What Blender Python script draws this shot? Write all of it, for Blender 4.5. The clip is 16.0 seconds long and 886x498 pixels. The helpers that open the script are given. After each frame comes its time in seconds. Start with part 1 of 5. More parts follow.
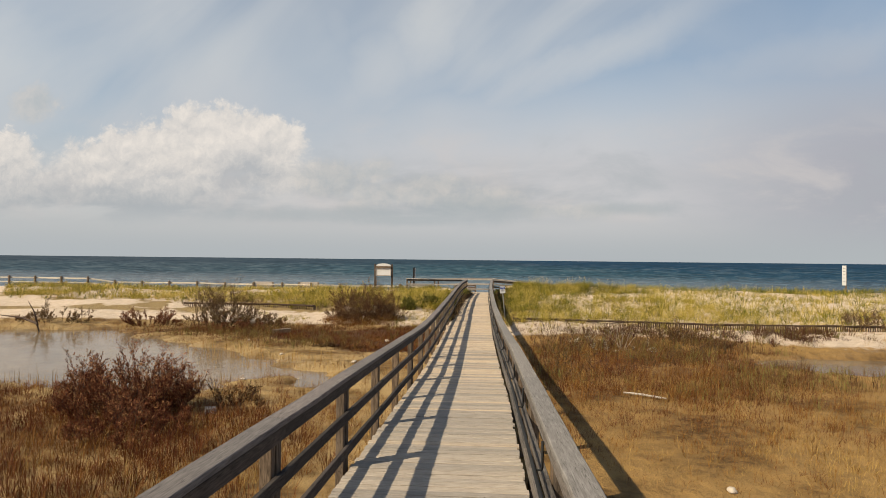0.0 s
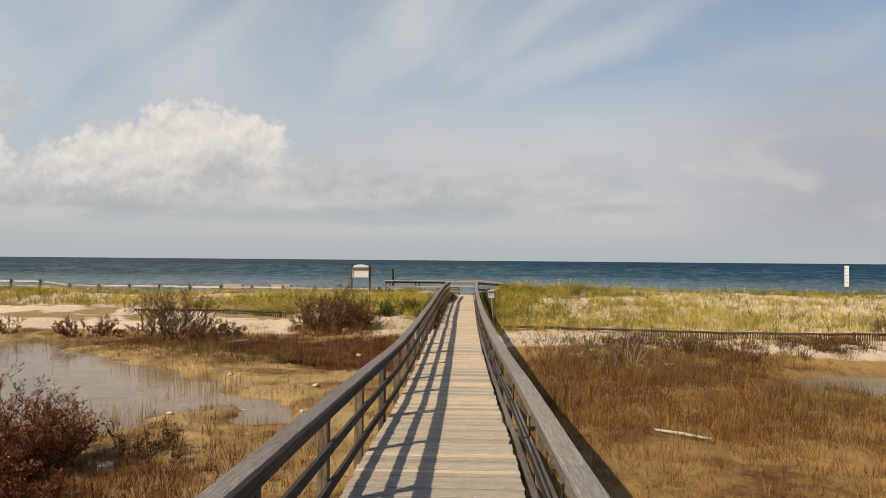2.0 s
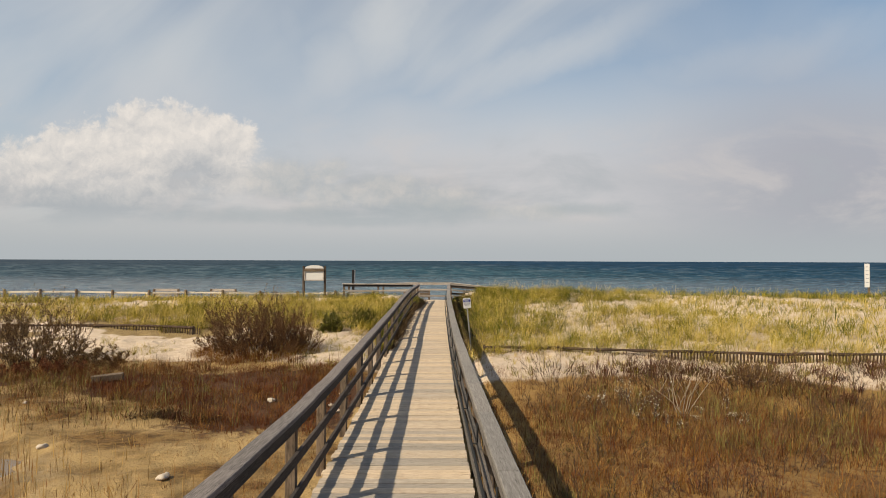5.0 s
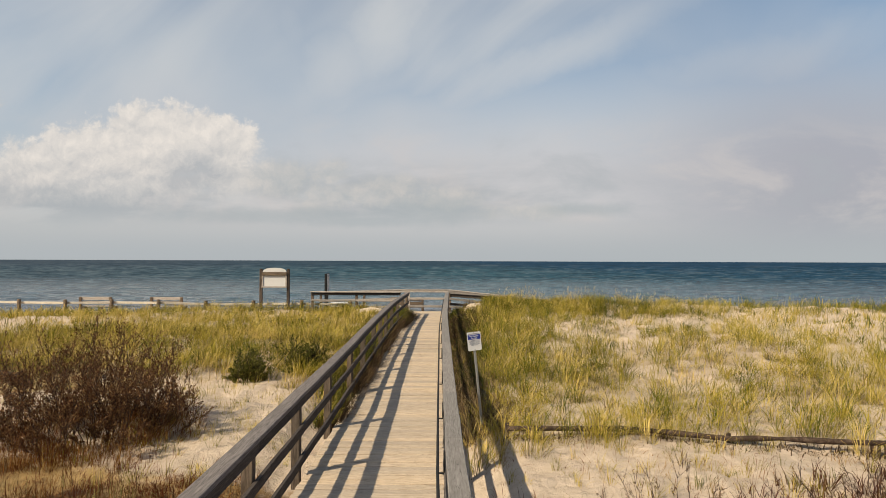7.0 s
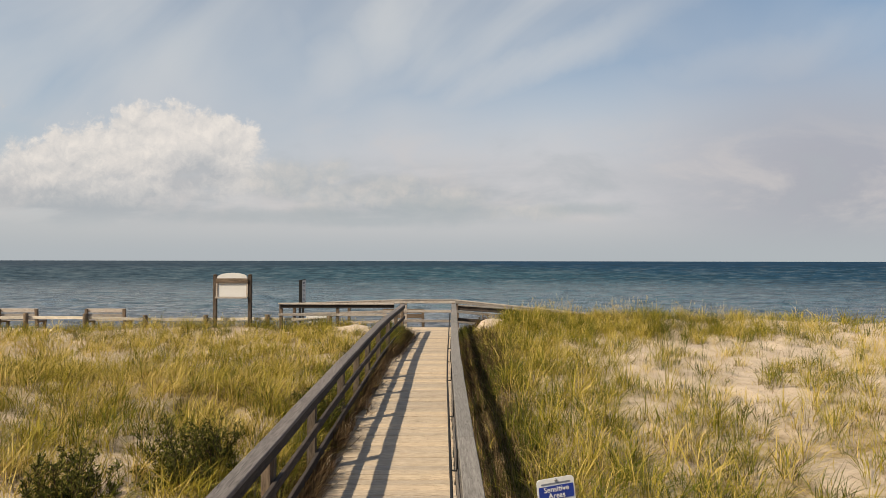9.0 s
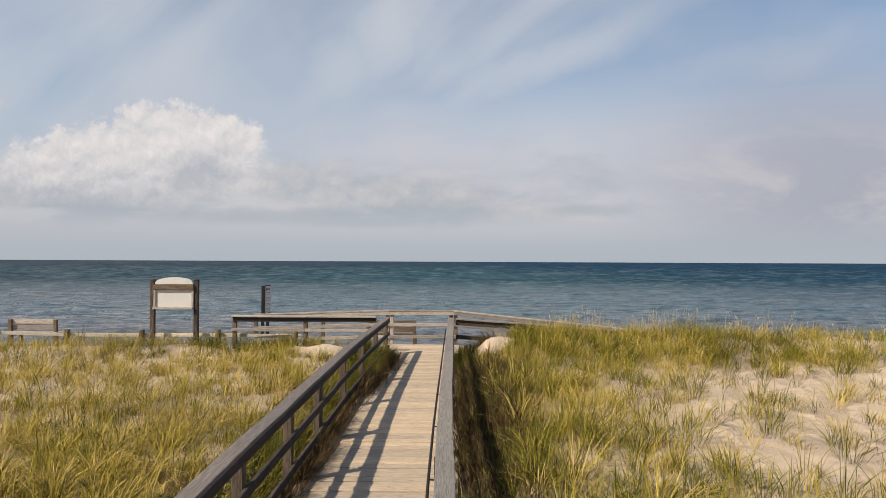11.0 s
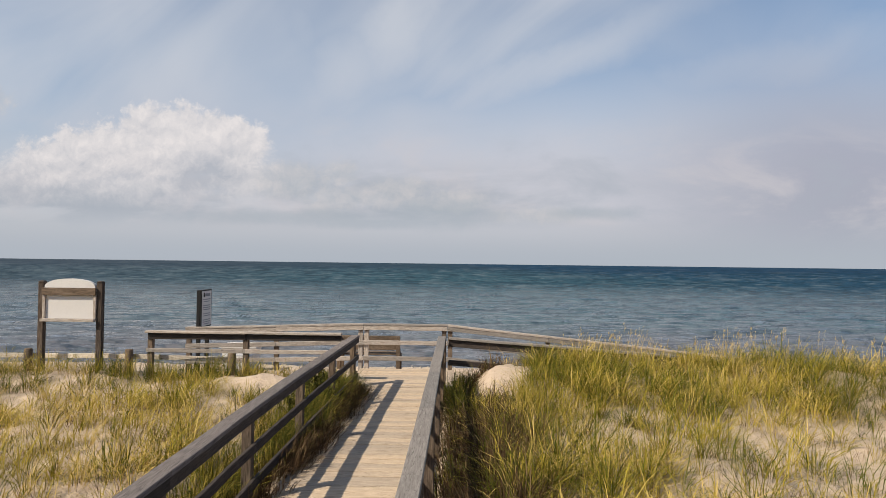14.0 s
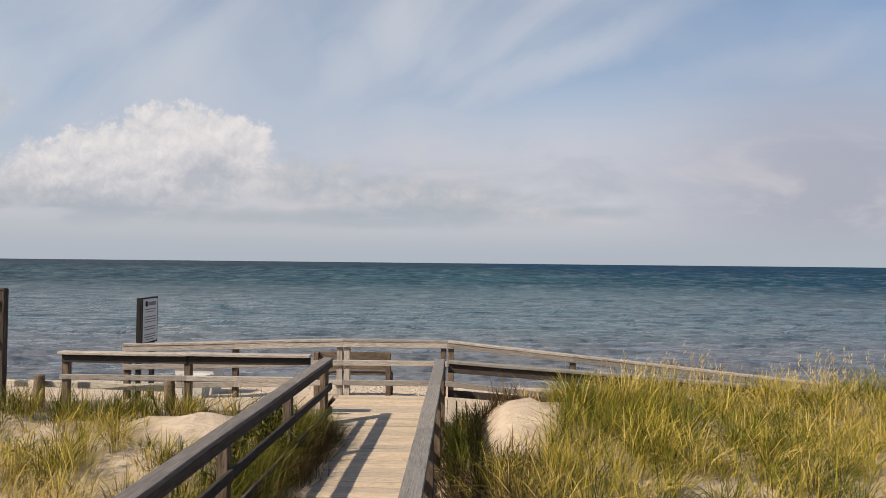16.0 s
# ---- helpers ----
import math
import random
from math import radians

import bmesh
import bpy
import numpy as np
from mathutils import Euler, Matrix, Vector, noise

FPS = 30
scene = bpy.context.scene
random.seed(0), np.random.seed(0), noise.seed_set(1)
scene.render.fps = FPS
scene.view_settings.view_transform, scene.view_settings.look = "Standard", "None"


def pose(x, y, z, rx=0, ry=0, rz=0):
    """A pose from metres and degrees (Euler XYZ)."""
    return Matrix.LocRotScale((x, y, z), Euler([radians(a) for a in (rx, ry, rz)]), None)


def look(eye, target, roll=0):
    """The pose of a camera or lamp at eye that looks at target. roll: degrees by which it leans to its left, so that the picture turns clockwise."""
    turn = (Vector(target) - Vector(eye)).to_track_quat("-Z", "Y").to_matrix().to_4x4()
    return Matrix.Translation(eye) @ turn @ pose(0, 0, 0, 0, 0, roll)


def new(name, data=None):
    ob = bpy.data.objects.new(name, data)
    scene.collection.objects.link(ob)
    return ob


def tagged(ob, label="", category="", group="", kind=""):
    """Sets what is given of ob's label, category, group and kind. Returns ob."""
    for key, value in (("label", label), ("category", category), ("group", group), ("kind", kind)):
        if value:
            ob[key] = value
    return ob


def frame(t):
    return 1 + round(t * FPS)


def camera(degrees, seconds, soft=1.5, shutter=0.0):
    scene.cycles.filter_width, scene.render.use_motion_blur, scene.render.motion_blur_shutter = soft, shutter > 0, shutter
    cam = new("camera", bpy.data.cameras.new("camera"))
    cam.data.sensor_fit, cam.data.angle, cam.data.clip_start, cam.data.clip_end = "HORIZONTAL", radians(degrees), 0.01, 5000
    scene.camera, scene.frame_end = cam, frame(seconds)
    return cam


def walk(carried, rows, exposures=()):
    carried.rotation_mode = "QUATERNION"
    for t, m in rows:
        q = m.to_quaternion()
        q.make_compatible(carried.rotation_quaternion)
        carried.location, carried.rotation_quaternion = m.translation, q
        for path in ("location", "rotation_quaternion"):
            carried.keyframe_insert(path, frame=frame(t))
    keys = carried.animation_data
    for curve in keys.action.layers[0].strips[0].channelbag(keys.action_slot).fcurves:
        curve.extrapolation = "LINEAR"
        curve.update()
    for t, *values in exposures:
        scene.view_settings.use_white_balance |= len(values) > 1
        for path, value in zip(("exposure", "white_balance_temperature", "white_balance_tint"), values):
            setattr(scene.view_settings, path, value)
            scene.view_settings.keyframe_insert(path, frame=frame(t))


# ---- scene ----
cam = camera(68.4, 16.0, 0.6)
PATH = [
    (0, (0.436, -4.318, 2.091), (0.306, -2.322, 2.123), 0.6),
    (0.5, (0.403, -3.748, 2.095), (0.271, -1.753, 2.128), 0.5),
    (1, (0.302, -3.084, 2.102), (0.172, -1.089, 2.134), 0.5),
    (1.5, (0.273, -2.506, 2.093), (0.152, -0.51, 2.127), 0.4),
    (2, (0.276, -1.787, 2.099), (0.203, 0.211, 2.133), 0.5),
    (2.5, (0.251, -1.203, 2.083), (0.196, 0.796, 2.117), 0.5),
    (3, (0.207, -0.582, 2.065), (0.174, 1.418, 2.101), 0.4),
    (5.5, (0.498, 4.739, 2.055), (0.505, 6.739, 2.09), 0.2),
    (6, (0.564, 6.523, 2.055), (0.57, 8.523, 2.089), 0.2),
    (6.5, (0.625, 8.419, 2.09), (0.629, 10.419, 2.124), 0.2),
    (7, (0.62, 10.169, 2.099), (0.624, 12.169, 2.135), 0.2),
    (7.5, (0.548, 11.657, 2.111), (0.553, 13.656, 2.148), 0.2),
    (8, (0.509, 13.065, 2.142), (0.512, 15.064, 2.178), 0.1),
    (8.5, (0.497, 14.437, 2.177), (0.498, 16.436, 2.212), 0.0),
    (9, (0.518, 15.672, 2.179), (0.516, 17.672, 2.215), 0.1),
    (11.5, (0.721, 20.308, 2.22), (0.71, 22.308, 2.258), 0.3),
    (12, (0.738, 21.018, 2.22), (0.726, 23.018, 2.259), 0.4),
    (12.5, (0.796, 21.676, 2.226), (0.782, 23.676, 2.267), 0.4),
    (13, (0.848, 22.3, 2.214), (0.834, 24.3, 2.254), 0.5),
    (13.5, (0.902, 22.935, 2.18), (0.886, 24.934, 2.221), 0.6),
    (14, (0.938, 23.533, 2.157), (0.916, 25.533, 2.201), 0.7),
    (14.5, (0.943, 24.159, 2.181), (0.917, 26.158, 2.222), 0.6),
    (15, (0.92, 24.803, 2.176), (0.894, 26.802, 2.219), 0.6),
    (15.5, (0.953, 25.485, 2.162), (0.925, 27.485, 2.205), 0.6),
    (16, (0.98, 26.08, 2.181), (0.948, 28.08, 2.223), 0.6),
]
walk(cam, [(t, look(eye, target, roll)) for t, eye, target, roll in PATH],
     [(0, 0.22, 6950, 7), (8, 0.22, 6950, 7), (10, 0.22, 6750, 8), (12, 0.22, 6500, 10), (16, 0.22, 6500, 10)])

# ---- light ----
SUN_DIR = Vector((-0.775, -0.57, 0.885)).normalized()
sun_data = bpy.data.lights.new("sun", "SUN")
sun_data.energy, sun_data.angle, sun_data.color = 5.0, radians(0.6), (1.0, 0.885, 0.70)
sun = new("sun", sun_data)
sun.matrix_world = look((-40, -30, 50), Vector((-40, -30, 50)) - SUN_DIR)


class Nodes:
    """Short hand for node trees."""

    def __init__(self, tree):
        self.t = tree
        tree.nodes.clear()

    def put(self, kind, ins=None, **props):
        n = self.t.nodes.new(kind)
        if "operation" in props:
            n.operation = props["operation"]
        if "interpolation_type" in props:
            n.interpolation_type = props["interpolation_type"]
        if "data_type" in props:
            n.data_type, n.blend_type = props["data_type"], props["blend_type"]
        if "attribute_name" in props:
            n.attribute_name = props["attribute_name"]
        if "feature" in props:
            n.feature = props["feature"]
        if "normalize" in props:
            n.normalize = props["normalize"]
        for k, v in (ins or {}).items():
            if isinstance(v, bpy.types.NodeSocket):
                self.t.links.new(v, n.inputs[k])
            else:
                n.inputs[k].default_value = v
        return n

    def math(self, op, a, b=0.0, c=0.0, clamp=False):
        n = self.put("ShaderNodeMath", {0: a, 1: b, 2: c}, operation=op)
        n.use_clamp = clamp
        return n.outputs[0]

    def noise(self, vec, scale, detail=4.0, rough=0.55, dist=0.0):
        return self.put("ShaderNodeTexNoise", {"Vector": vec, "Scale": scale, "Detail": detail, "Roughness": rough, "Distortion": dist}).outputs[0]

    def step(self, v, lo, hi, a=0.0, b=1.0):
        return self.put("ShaderNodeMapRange", {0: v, 1: lo, 2: hi, 3: a, 4: b}, interpolation_type="SMOOTHSTEP").outputs[0]

    def mix(self, f, a, b, blend="MIX"):
        n = self.put("ShaderNodeMix", None, data_type="RGBA", blend_type=blend)
        for i, v in ((0, f), (6, a), (7, b)):
            if isinstance(v, bpy.types.NodeSocket):
                self.t.links.new(v, n.inputs[i])
            else:
                n.inputs[i].default_value = v if i == 0 else (*v, 1.0)
        return n.outputs[2]

    def xyz(self, x, y, z=0.0):
        return self.put("ShaderNodeCombineXYZ", {0: x, 1: y, 2: z}).outputs[0]

    def scaled(self, vec, s):
        return self.put("ShaderNodeMapping", {"Vector": vec, "Scale": s}).outputs[0]


def make_world():
    w = bpy.data.worlds.new("sky")
    scene.world = w
    w.use_nodes = True
    k = Nodes(w.node_tree)
    sk = k.put("ShaderNodeTexSky")
    sk.sky_type, sk.sun_disc = "NISHITA", False
    sk.sun_elevation, sk.sun_rotation = math.asin(SUN_DIR.z), math.atan2(SUN_DIR.x, SUN_DIR.y)
    sk.air_density, sk.dust_density, sk.ozone_density = 1.0, 1.2, 1.2
    sky = sk.outputs[0]
    base = k.put("ShaderNodeVectorMath", {0: sky, 3: 0.122}, operation="SCALE").outputs[0]
    d = k.put("ShaderNodeTexCoord").outputs["Generated"]
    sep = k.put("ShaderNodeSeparateXYZ", {0: d})
    x, y, z = sep.outputs
    ya = k.math("MAXIMUM", k.math("ABSOLUTE", y), 0.12)
    u, v = k.math("DIVIDE", x, ya), k.math("DIVIDE", z, ya)
    ahead = k.step(y, 0.05, 0.3)
    uv = k.xyz(u, v, 0.0)
    # thin high veil with long streaks that fan upwards to the right
    rot = k.put("ShaderNodeMapping", {"Vector": uv, "Rotation": (0, 0, radians(-38)), "Scale": (1.0, 1.0, 1.0)}).outputs[0]
    streak = k.noise(k.scaled(rot, (1.0, 3.2, 1.0)), 1.3, 5.0, 0.5, 0.5)
    wide = k.noise(uv, 2.2, 3.0, 0.5, 0.4)
    veil = k.math("ADD", k.math("MULTIPLY", streak, 0.6), k.math("MULTIPLY", wide, 0.5))
    veil = k.math("MULTIPLY", k.step(veil, 0.36, 0.74, 0.20, 0.80), k.step(u, 0.1, 0.55, 1.0, 0.40))
    wu = k.math("ADD", u, k.math("MULTIPLY", k.math("SUBTRACT", k.noise(uv, 5.0, 6.0, 0.6), 0.5), 0.12))
    wv = k.math("ADD", v, k.math("MULTIPLY", k.math("SUBTRACT", k.noise(k.scaled(uv, (1.0, 1.0, 1.0)), 6.3, 6.0, 0.6), 0.5), 0.09))
    for cu, cv, ru, rv, turn, amt in ((-0.17, 0.29, 0.17, 0.11, 50, 0.70), (-0.24, 0.37, 0.06, 0.14, 0, 0.55), (-0.08, 0.38, 0.10, 0.18, -25, 0.85), (0.13, 0.30, 0.34, 0.060, 24, 0.78), (0.30, 0.26, 0.45, 0.06, 14, 0.65), (0.55, 0.21, 0.4, 0.07, 12, 0.7), (-0.64, 0.29, 0.18, 0.08, 0, 0.6)):
        cs, sn = math.cos(radians(turn)), math.sin(radians(turn))
        du, dv = k.math("SUBTRACT", wu, cu), k.math("SUBTRACT", wv, cv)
        a = k.math("DIVIDE", k.math("ADD", k.math("MULTIPLY", du, cs), k.math("MULTIPLY", dv, sn)), ru)
        b = k.math("DIVIDE", k.math("SUBTRACT", k.math("MULTIPLY", dv, cs), k.math("MULTIPLY", du, sn)), rv)
        r2 = k.math("ADD", k.math("MULTIPLY", a, a), k.math("MULTIPLY", b, b))
        soft_ = k.math("MULTIPLY", k.math("EXPONENT", k.math("MULTIPLY", r2, -1.0)), k.step(streak, 0.25, 0.65, 0.5, 1.0))
        veil = k.math("MAXIMUM", veil, k.math("MULTIPLY", soft_, k.math("MULTIPLY", ahead, amt)))
    low = k.step(k.math("ADD", v, k.math("MULTIPLY", k.math("SUBTRACT", wide, 0.5), 0.22)), 0.40, 0.10)
    veil = k.math("MAXIMUM", veil, k.math("MULTIPLY", low, k.step(u, -0.9, 0.2, 0.80, 0.92)))
    veil = k.math("MULTIPLY", veil, k.step(z, 0.42, 0.75, 1.0, 0.12))
    col = k.mix(veil, k.mix(1.0, base, (0.86, 0.955, 1.0), "MULTIPLY"), k.mix(k.step(v, 0.12, 0.36), (0.58, 0.572, 0.622), (0.655, 0.668, 0.702)))
    col = k.mix(k.math("MULTIPLY", k.math("MULTIPLY", k.step(u, 0.15, 0.6), k.step(v, 0.45, 0.15)), 0.84), col, (0.375, 0.388, 0.470))
    # bank of low grey cloud above the horizon
    band = k.noise(k.scaled(uv, (1.6, 7.0, 1.0)), 2.4, 5.0, 0.6, 0.3)
    bm_ = k.math("MULTIPLY", k.step(band, 0.34, 0.56), k.math("MULTIPLY", k.step(v, 0.04, 0.085), k.step(v, 0.17, 0.10)))
    bm_ = k.math("MULTIPLY", bm_, k.step(u, 0.35, -0.1, 0.25, 1.0))
    col = k.mix(k.math("MULTIPLY", bm_, 0.9), col, (0.395, 0.43, 0.485))
    soft2 = k.noise(k.scaled(uv, (1.0, 2.2, 1.0)), 5.0, 7.0, 0.6, 0.4)
    lowband = k.math("MULTIPLY", k.step(v, 0.26, 0.12), k.step(v, 0.02, 0.08))
    col = k.mix(k.math("MULTIPLY", k.math("MULTIPLY", k.step(soft2, 0.46, 0.66), lowband), 0.6), col, (0.60, 0.575, 0.60))
    col = k.mix(k.math("MULTIPLY", k.math("MULTIPLY", k.step(soft2, 0.48, 0.30), lowband), 0.5), col, (0.41, 0.45, 0.51))
    # heaped cloud, lit from the upper left behind the viewer
    curl = k.put("ShaderNodeVectorMath", {0: k.put("ShaderNodeTexNoise", {"Vector": uv, "Scale": 14.0, "Detail": 5.0, "Roughness": 0.6}).outputs[1], 3: 0.05}, operation="SCALE").outputs[0]
    cuv = k.put("ShaderNodeVectorMath", {0: uv, 1: curl}, operation="ADD").outputs[0]

    def lumps(shift):
        p = k.put("ShaderNodeVectorMath", {0: cuv, 1: shift}, operation="ADD").outputs[0]
        cell = k.put("ShaderNodeTexVoronoi", {"Vector": p, "Scale": 26.0, "Detail": 4.0, "Roughness": 0.65}, feature="F1", normalize=True).outputs[0]
        return k.math("ADD", k.math("MULTIPLY", k.math("SUBTRACT", 0.30, cell), 1.3), k.math("MULTIPLY", k.math("SUBTRACT", k.noise(p, 11.0, 9.0, 0.64), 0.5), 2.0))
    lump = lumps((0.0, 0.0, 0.0))
    lean_ = k.math("SUBTRACT", lump, lumps((-0.006, 0.013, 0.0)))

    def blob(cu, cv, ru, rv):
        a = k.math("DIVIDE", k.math("SUBTRACT", u, cu), ru)
        b = k.math("DIVIDE", k.math("SUBTRACT", v, cv), rv)
        return k.math("SUBTRACT", 1.0, k.math("SQRT", k.math("ADD", k.math("MULTIPLY", a, a), k.math("MULTIPLY", b, b))))
    heap = blob(-0.46, 0.160, 0.13, 0.082)
    for c in ((-0.355, 0.168, 0.085, 0.064), (-0.55, 0.15, 0.12, 0.070), (-0.61, 0.14, 0.10, 0.060), (-0.77, 0.145, 0.075, 0.060), (-0.50, 0.11, 0.22, 0.05), (-0.33, 0.125, 0.07, 0.05), (-0.80, 0.10, 0.16, 0.07)):
        heap = k.math("MAXIMUM", heap, blob(*c))
    heap = k.math("ADD", heap, k.math("MULTIPLY", lump, 0.62))
    hm = k.math("MULTIPLY", k.step(heap, 0.0, k.step(v, 0.10, 0.20, 0.75, 0.22)), ahead)
    hm = k.math("MULTIPLY", hm, k.step(v, 0.045, 0.13))
    lit = k.math("ADD", k.step(v, 0.07, 0.21, 0.30, 0.78), k.math("MULTIPLY", lean_, 0.9), clamp=True)
    hollow = k.math("EXPONENT", k.math("MULTIPLY", k.math("ADD", k.math("POWER", k.math("DIVIDE", k.math("ADD", u, 0.375), 0.05), 2.0), k.math("POWER", k.math("DIVIDE", k.math("SUBTRACT", v, 0.135), 0.022), 2.0)), -1.0))
    lit = k.math("SUBTRACT", lit, k.math("MULTIPLY", hollow, 0.55), clamp=True)
    col = k.mix(k.math("MULTIPLY", hm, 0.92), col, k.mix(lit, (0.455, 0.475, 0.525), (0.82, 0.772, 0.757)))
    # small torn puffs beside it, and the flat grey undersides
    puff = blob(-0.17, 0.135, 0.05, 0.03)
    for c in ((-0.25, 0.125, 0.07, 0.035), (-0.09, 0.115, 0.08, 0.028), (0.0, 0.095, 0.09, 0.022), (-0.14, 0.10, 0.14, 0.03), (0.14, 0.075, 0.12, 0.018), (-0.72, 0.245, 0.06, 0.04)):
        puff = k.math("MAXIMUM", puff, blob(*c))
    puff = k.math("MULTIPLY", k.step(k.math("ADD", puff, lump), 0.05, 0.75), ahead)
    col = k.mix(k.math("MULTIPLY", puff, 0.62), col, k.mix(k.math("ADD", 0.5, k.math("MULTIPLY", lean_, 1.2), clamp=True), (0.43, 0.47, 0.515), (0.635, 0.605, 0.605)))
    under = blob(-0.25, 0.068, 0.26, 0.020)
    for c in ((-0.02, 0.073, 0.14, 0.028), (0.22, 0.08, 0.10, 0.016), (-0.12, 0.060, 0.16, 0.014)):
        under = k.math("MAXIMUM", under, blob(*c))
    under = k.math("MULTIPLY", k.step(k.math("ADD", under, k.math("MULTIPLY", lump, 0.5)), 0.05, 0.8), ahead)
    col = k.mix(k.math("MULTIPLY", under, 0.55), col, (0.385, 0.435, 0.485))
    # sea haze at the rim of the sky; below it the light that the ground sends back
    col = k.mix(k.step(z, 0.085, 0.0), col, (0.43, 0.47, 0.525))
    col = k.mix(k.step(z, 0.0, -0.03), col, (0.12, 0.12, 0.11))
    bg = k.put("ShaderNodeBackground", {"Color": col, "Strength": 0.86})
    k.put("ShaderNodeOutputWorld", {0: bg.outputs[0]})


make_world()


# ---- materials ----
def material(name):
    m = bpy.data.materials.new(name)
    m.use_nodes = True
    return m, Nodes(m.node_tree)


def finish(k, color, rough=0.8, height=None, bump=0.3, dist=0.01, spec=0.3, metal=0.0, trans=0.0, extra=None):
    ins = {"Base Color": color if isinstance(color, bpy.types.NodeSocket) else (*color, 1.0), "Roughness": rough, "Metallic": metal,
           "Specular IOR Level": spec, "Transmission Weight": trans}
    if height is not None:
        ins["Normal"] = k.put("ShaderNodeBump", {"Height": height, "Strength": bump, "Distance": dist}).outputs[0]
    ins.update(extra or {})
    p = k.put("ShaderNodeBsdfPrincipled", ins)
    k.put("ShaderNodeOutputMaterial", {0: p.outputs[0]})


def wood(name, light, dark, stain, grain=1.0, vary=0.5):
    """Weathered timber: the grain runs along the piece's own y axis."""
    m, k = material(name)
    tc = k.put("ShaderNodeTexCoord").outputs["Object"]
    rnd = k.put("ShaderNodeObjectInfo").outputs["Random"]
    off = k.put("ShaderNodeVectorMath", {0: tc, 1: k.xyz(k.math("MULTIPLY", rnd, 37.0), k.math("MULTIPLY", rnd, 91.0), rnd)}, operation="ADD").outputs[0]
    fine = k.noise(k.scaled(off, (62.0 * grain, 7.0, 62.0 * grain)), 1.0, 5.0, 0.7, 0.3)
    mid = k.noise(k.scaled(off, (16.0, 2.2, 16.0)), 1.0, 5.0, 0.65, 0.6)
    blot = k.noise(off, 4.5, 5.0, 0.65)
    crack = k.step(k.math("ABSOLUTE", k.math("SUBTRACT", k.noise(k.scaled(off, (26.0, 1.6, 26.0)), 1.0, 3.0, 0.6, 0.5), 0.5)), 0.010, 0.0)
    c = k.mix(k.step(fine, 0.32, 0.70), dark, light)
    c = k.mix(k.math("MULTIPLY", k.step(mid, 0.46, 0.70), 0.6), c, stain)
    c = k.mix(k.math("MULTIPLY", k.step(blot, 0.50, 0.72), 0.40), c, dark)
    c = k.mix(k.math("MULTIPLY", crack, 0.75), c, tuple(0.35 * q for q in dark))
    val = k.math("ADD", 0.97 - vary / 2, k.math("MULTIPLY", rnd, vary))
    c = k.put("ShaderNodeHueSaturation", {"Color": c, "Value": val, "Saturation": k.math("ADD", 0.88, k.math("MULTIPLY", rnd, 0.24))}).outputs[0]
    finish(k, c, 0.85, fine, 0.5, 0.004, 0.2)
    return m


def plain(name, color, rough=0.5, metal=0.0, wear=0.15, scale=30.0):
    m, k = material(name)
    tc = k.put("ShaderNodeTexCoord").outputs["Object"]
    n = k.noise(tc, scale, 4.0, 0.6)
    n2 = k.noise(tc, scale * 0.15, 3.0, 0.6)
    c = k.mix(k.math("MULTIPLY", k.step(n, 0.45, 0.75), wear), color, tuple(v * 0.55 for v in color))
    c = k.mix(k.math("MULTIPLY", k.step(n2, 0.5, 0.75), wear), c, tuple(v * 0.6 + 0.03 for v in color))
    finish(k, c, rough, n, 0.1, 0.002, 0.35, metal)
    return m


M_DECK = wood("deck_timber", (0.55, 0.440, 0.335), (0.36, 0.280, 0.205), (0.45, 0.362, 0.285), 1.3, 0.32)
M_DECKGREY = wood("grey_deck_timber", (0.43, 0.37, 0.31), (0.275, 0.228, 0.185), (0.36, 0.31, 0.262), 1.3, 0.34)
# one rail timber in two tones: shade painted into one, sunlight into the other
M_RAIL_SHADED = wood("shaded_rail_timber", (0.085, 0.068, 0.06), (0.03, 0.024, 0.021), (0.06, 0.048, 0.042), 1.6)
M_RAIL_LIT = wood("lit_rail_timber", (0.17, 0.148, 0.132), (0.065, 0.054, 0.047), (0.12, 0.102, 0.09), 1.6)
# bleached caps, also set lighter than the rails for their sunlit tops
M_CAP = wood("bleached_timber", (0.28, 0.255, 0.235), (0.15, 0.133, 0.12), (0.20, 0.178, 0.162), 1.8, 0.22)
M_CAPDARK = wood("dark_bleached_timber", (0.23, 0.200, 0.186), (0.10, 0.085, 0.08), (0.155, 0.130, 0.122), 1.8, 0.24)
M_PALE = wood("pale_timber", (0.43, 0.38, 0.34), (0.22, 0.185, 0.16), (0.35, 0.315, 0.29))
M_DARKPOST = wood("dark_post", (0.10, 0.075, 0.06), (0.03, 0.022, 0.018), (0.17, 0.135, 0.11))
M_POST = wood("post_timber", (0.18, 0.132, 0.096), (0.06, 0.042, 0.03), (0.21, 0.158, 0.118))
M_SLAT = wood("slat_timber", (0.075, 0.048, 0.034), (0.03, 0.019, 0.013), (0.18, 0.13, 0.10))
M_WHITE = plain("white_paint", (0.58, 0.565, 0.555), 0.5, 0.0, 0.2)
M_CREAM = plain("cream_board", (0.57, 0.55, 0.54), 0.45, 0.0, 0.12)
M_BLUE = plain("blue_paint", (0.015, 0.035, 0.22), 0.4)
M_BLACK = plain("black_paint", (0.010, 0.010, 0.011), 0.85)
M_DARKBAR = plain("print_grey", (0.16, 0.17, 0.20), 0.6)
M_STEEL = plain("galvanised_steel", (0.34, 0.33, 0.31), 0.45, 0.7)
M_STONE = plain("beach_stone", (0.46, 0.385, 0.31), 0.85, 0.0, 0.35, 12.0)
M_DRIFT = wood("driftwood", (0.62, 0.555, 0.475), (0.38, 0.32, 0.26), (0.55, 0.49, 0.42))


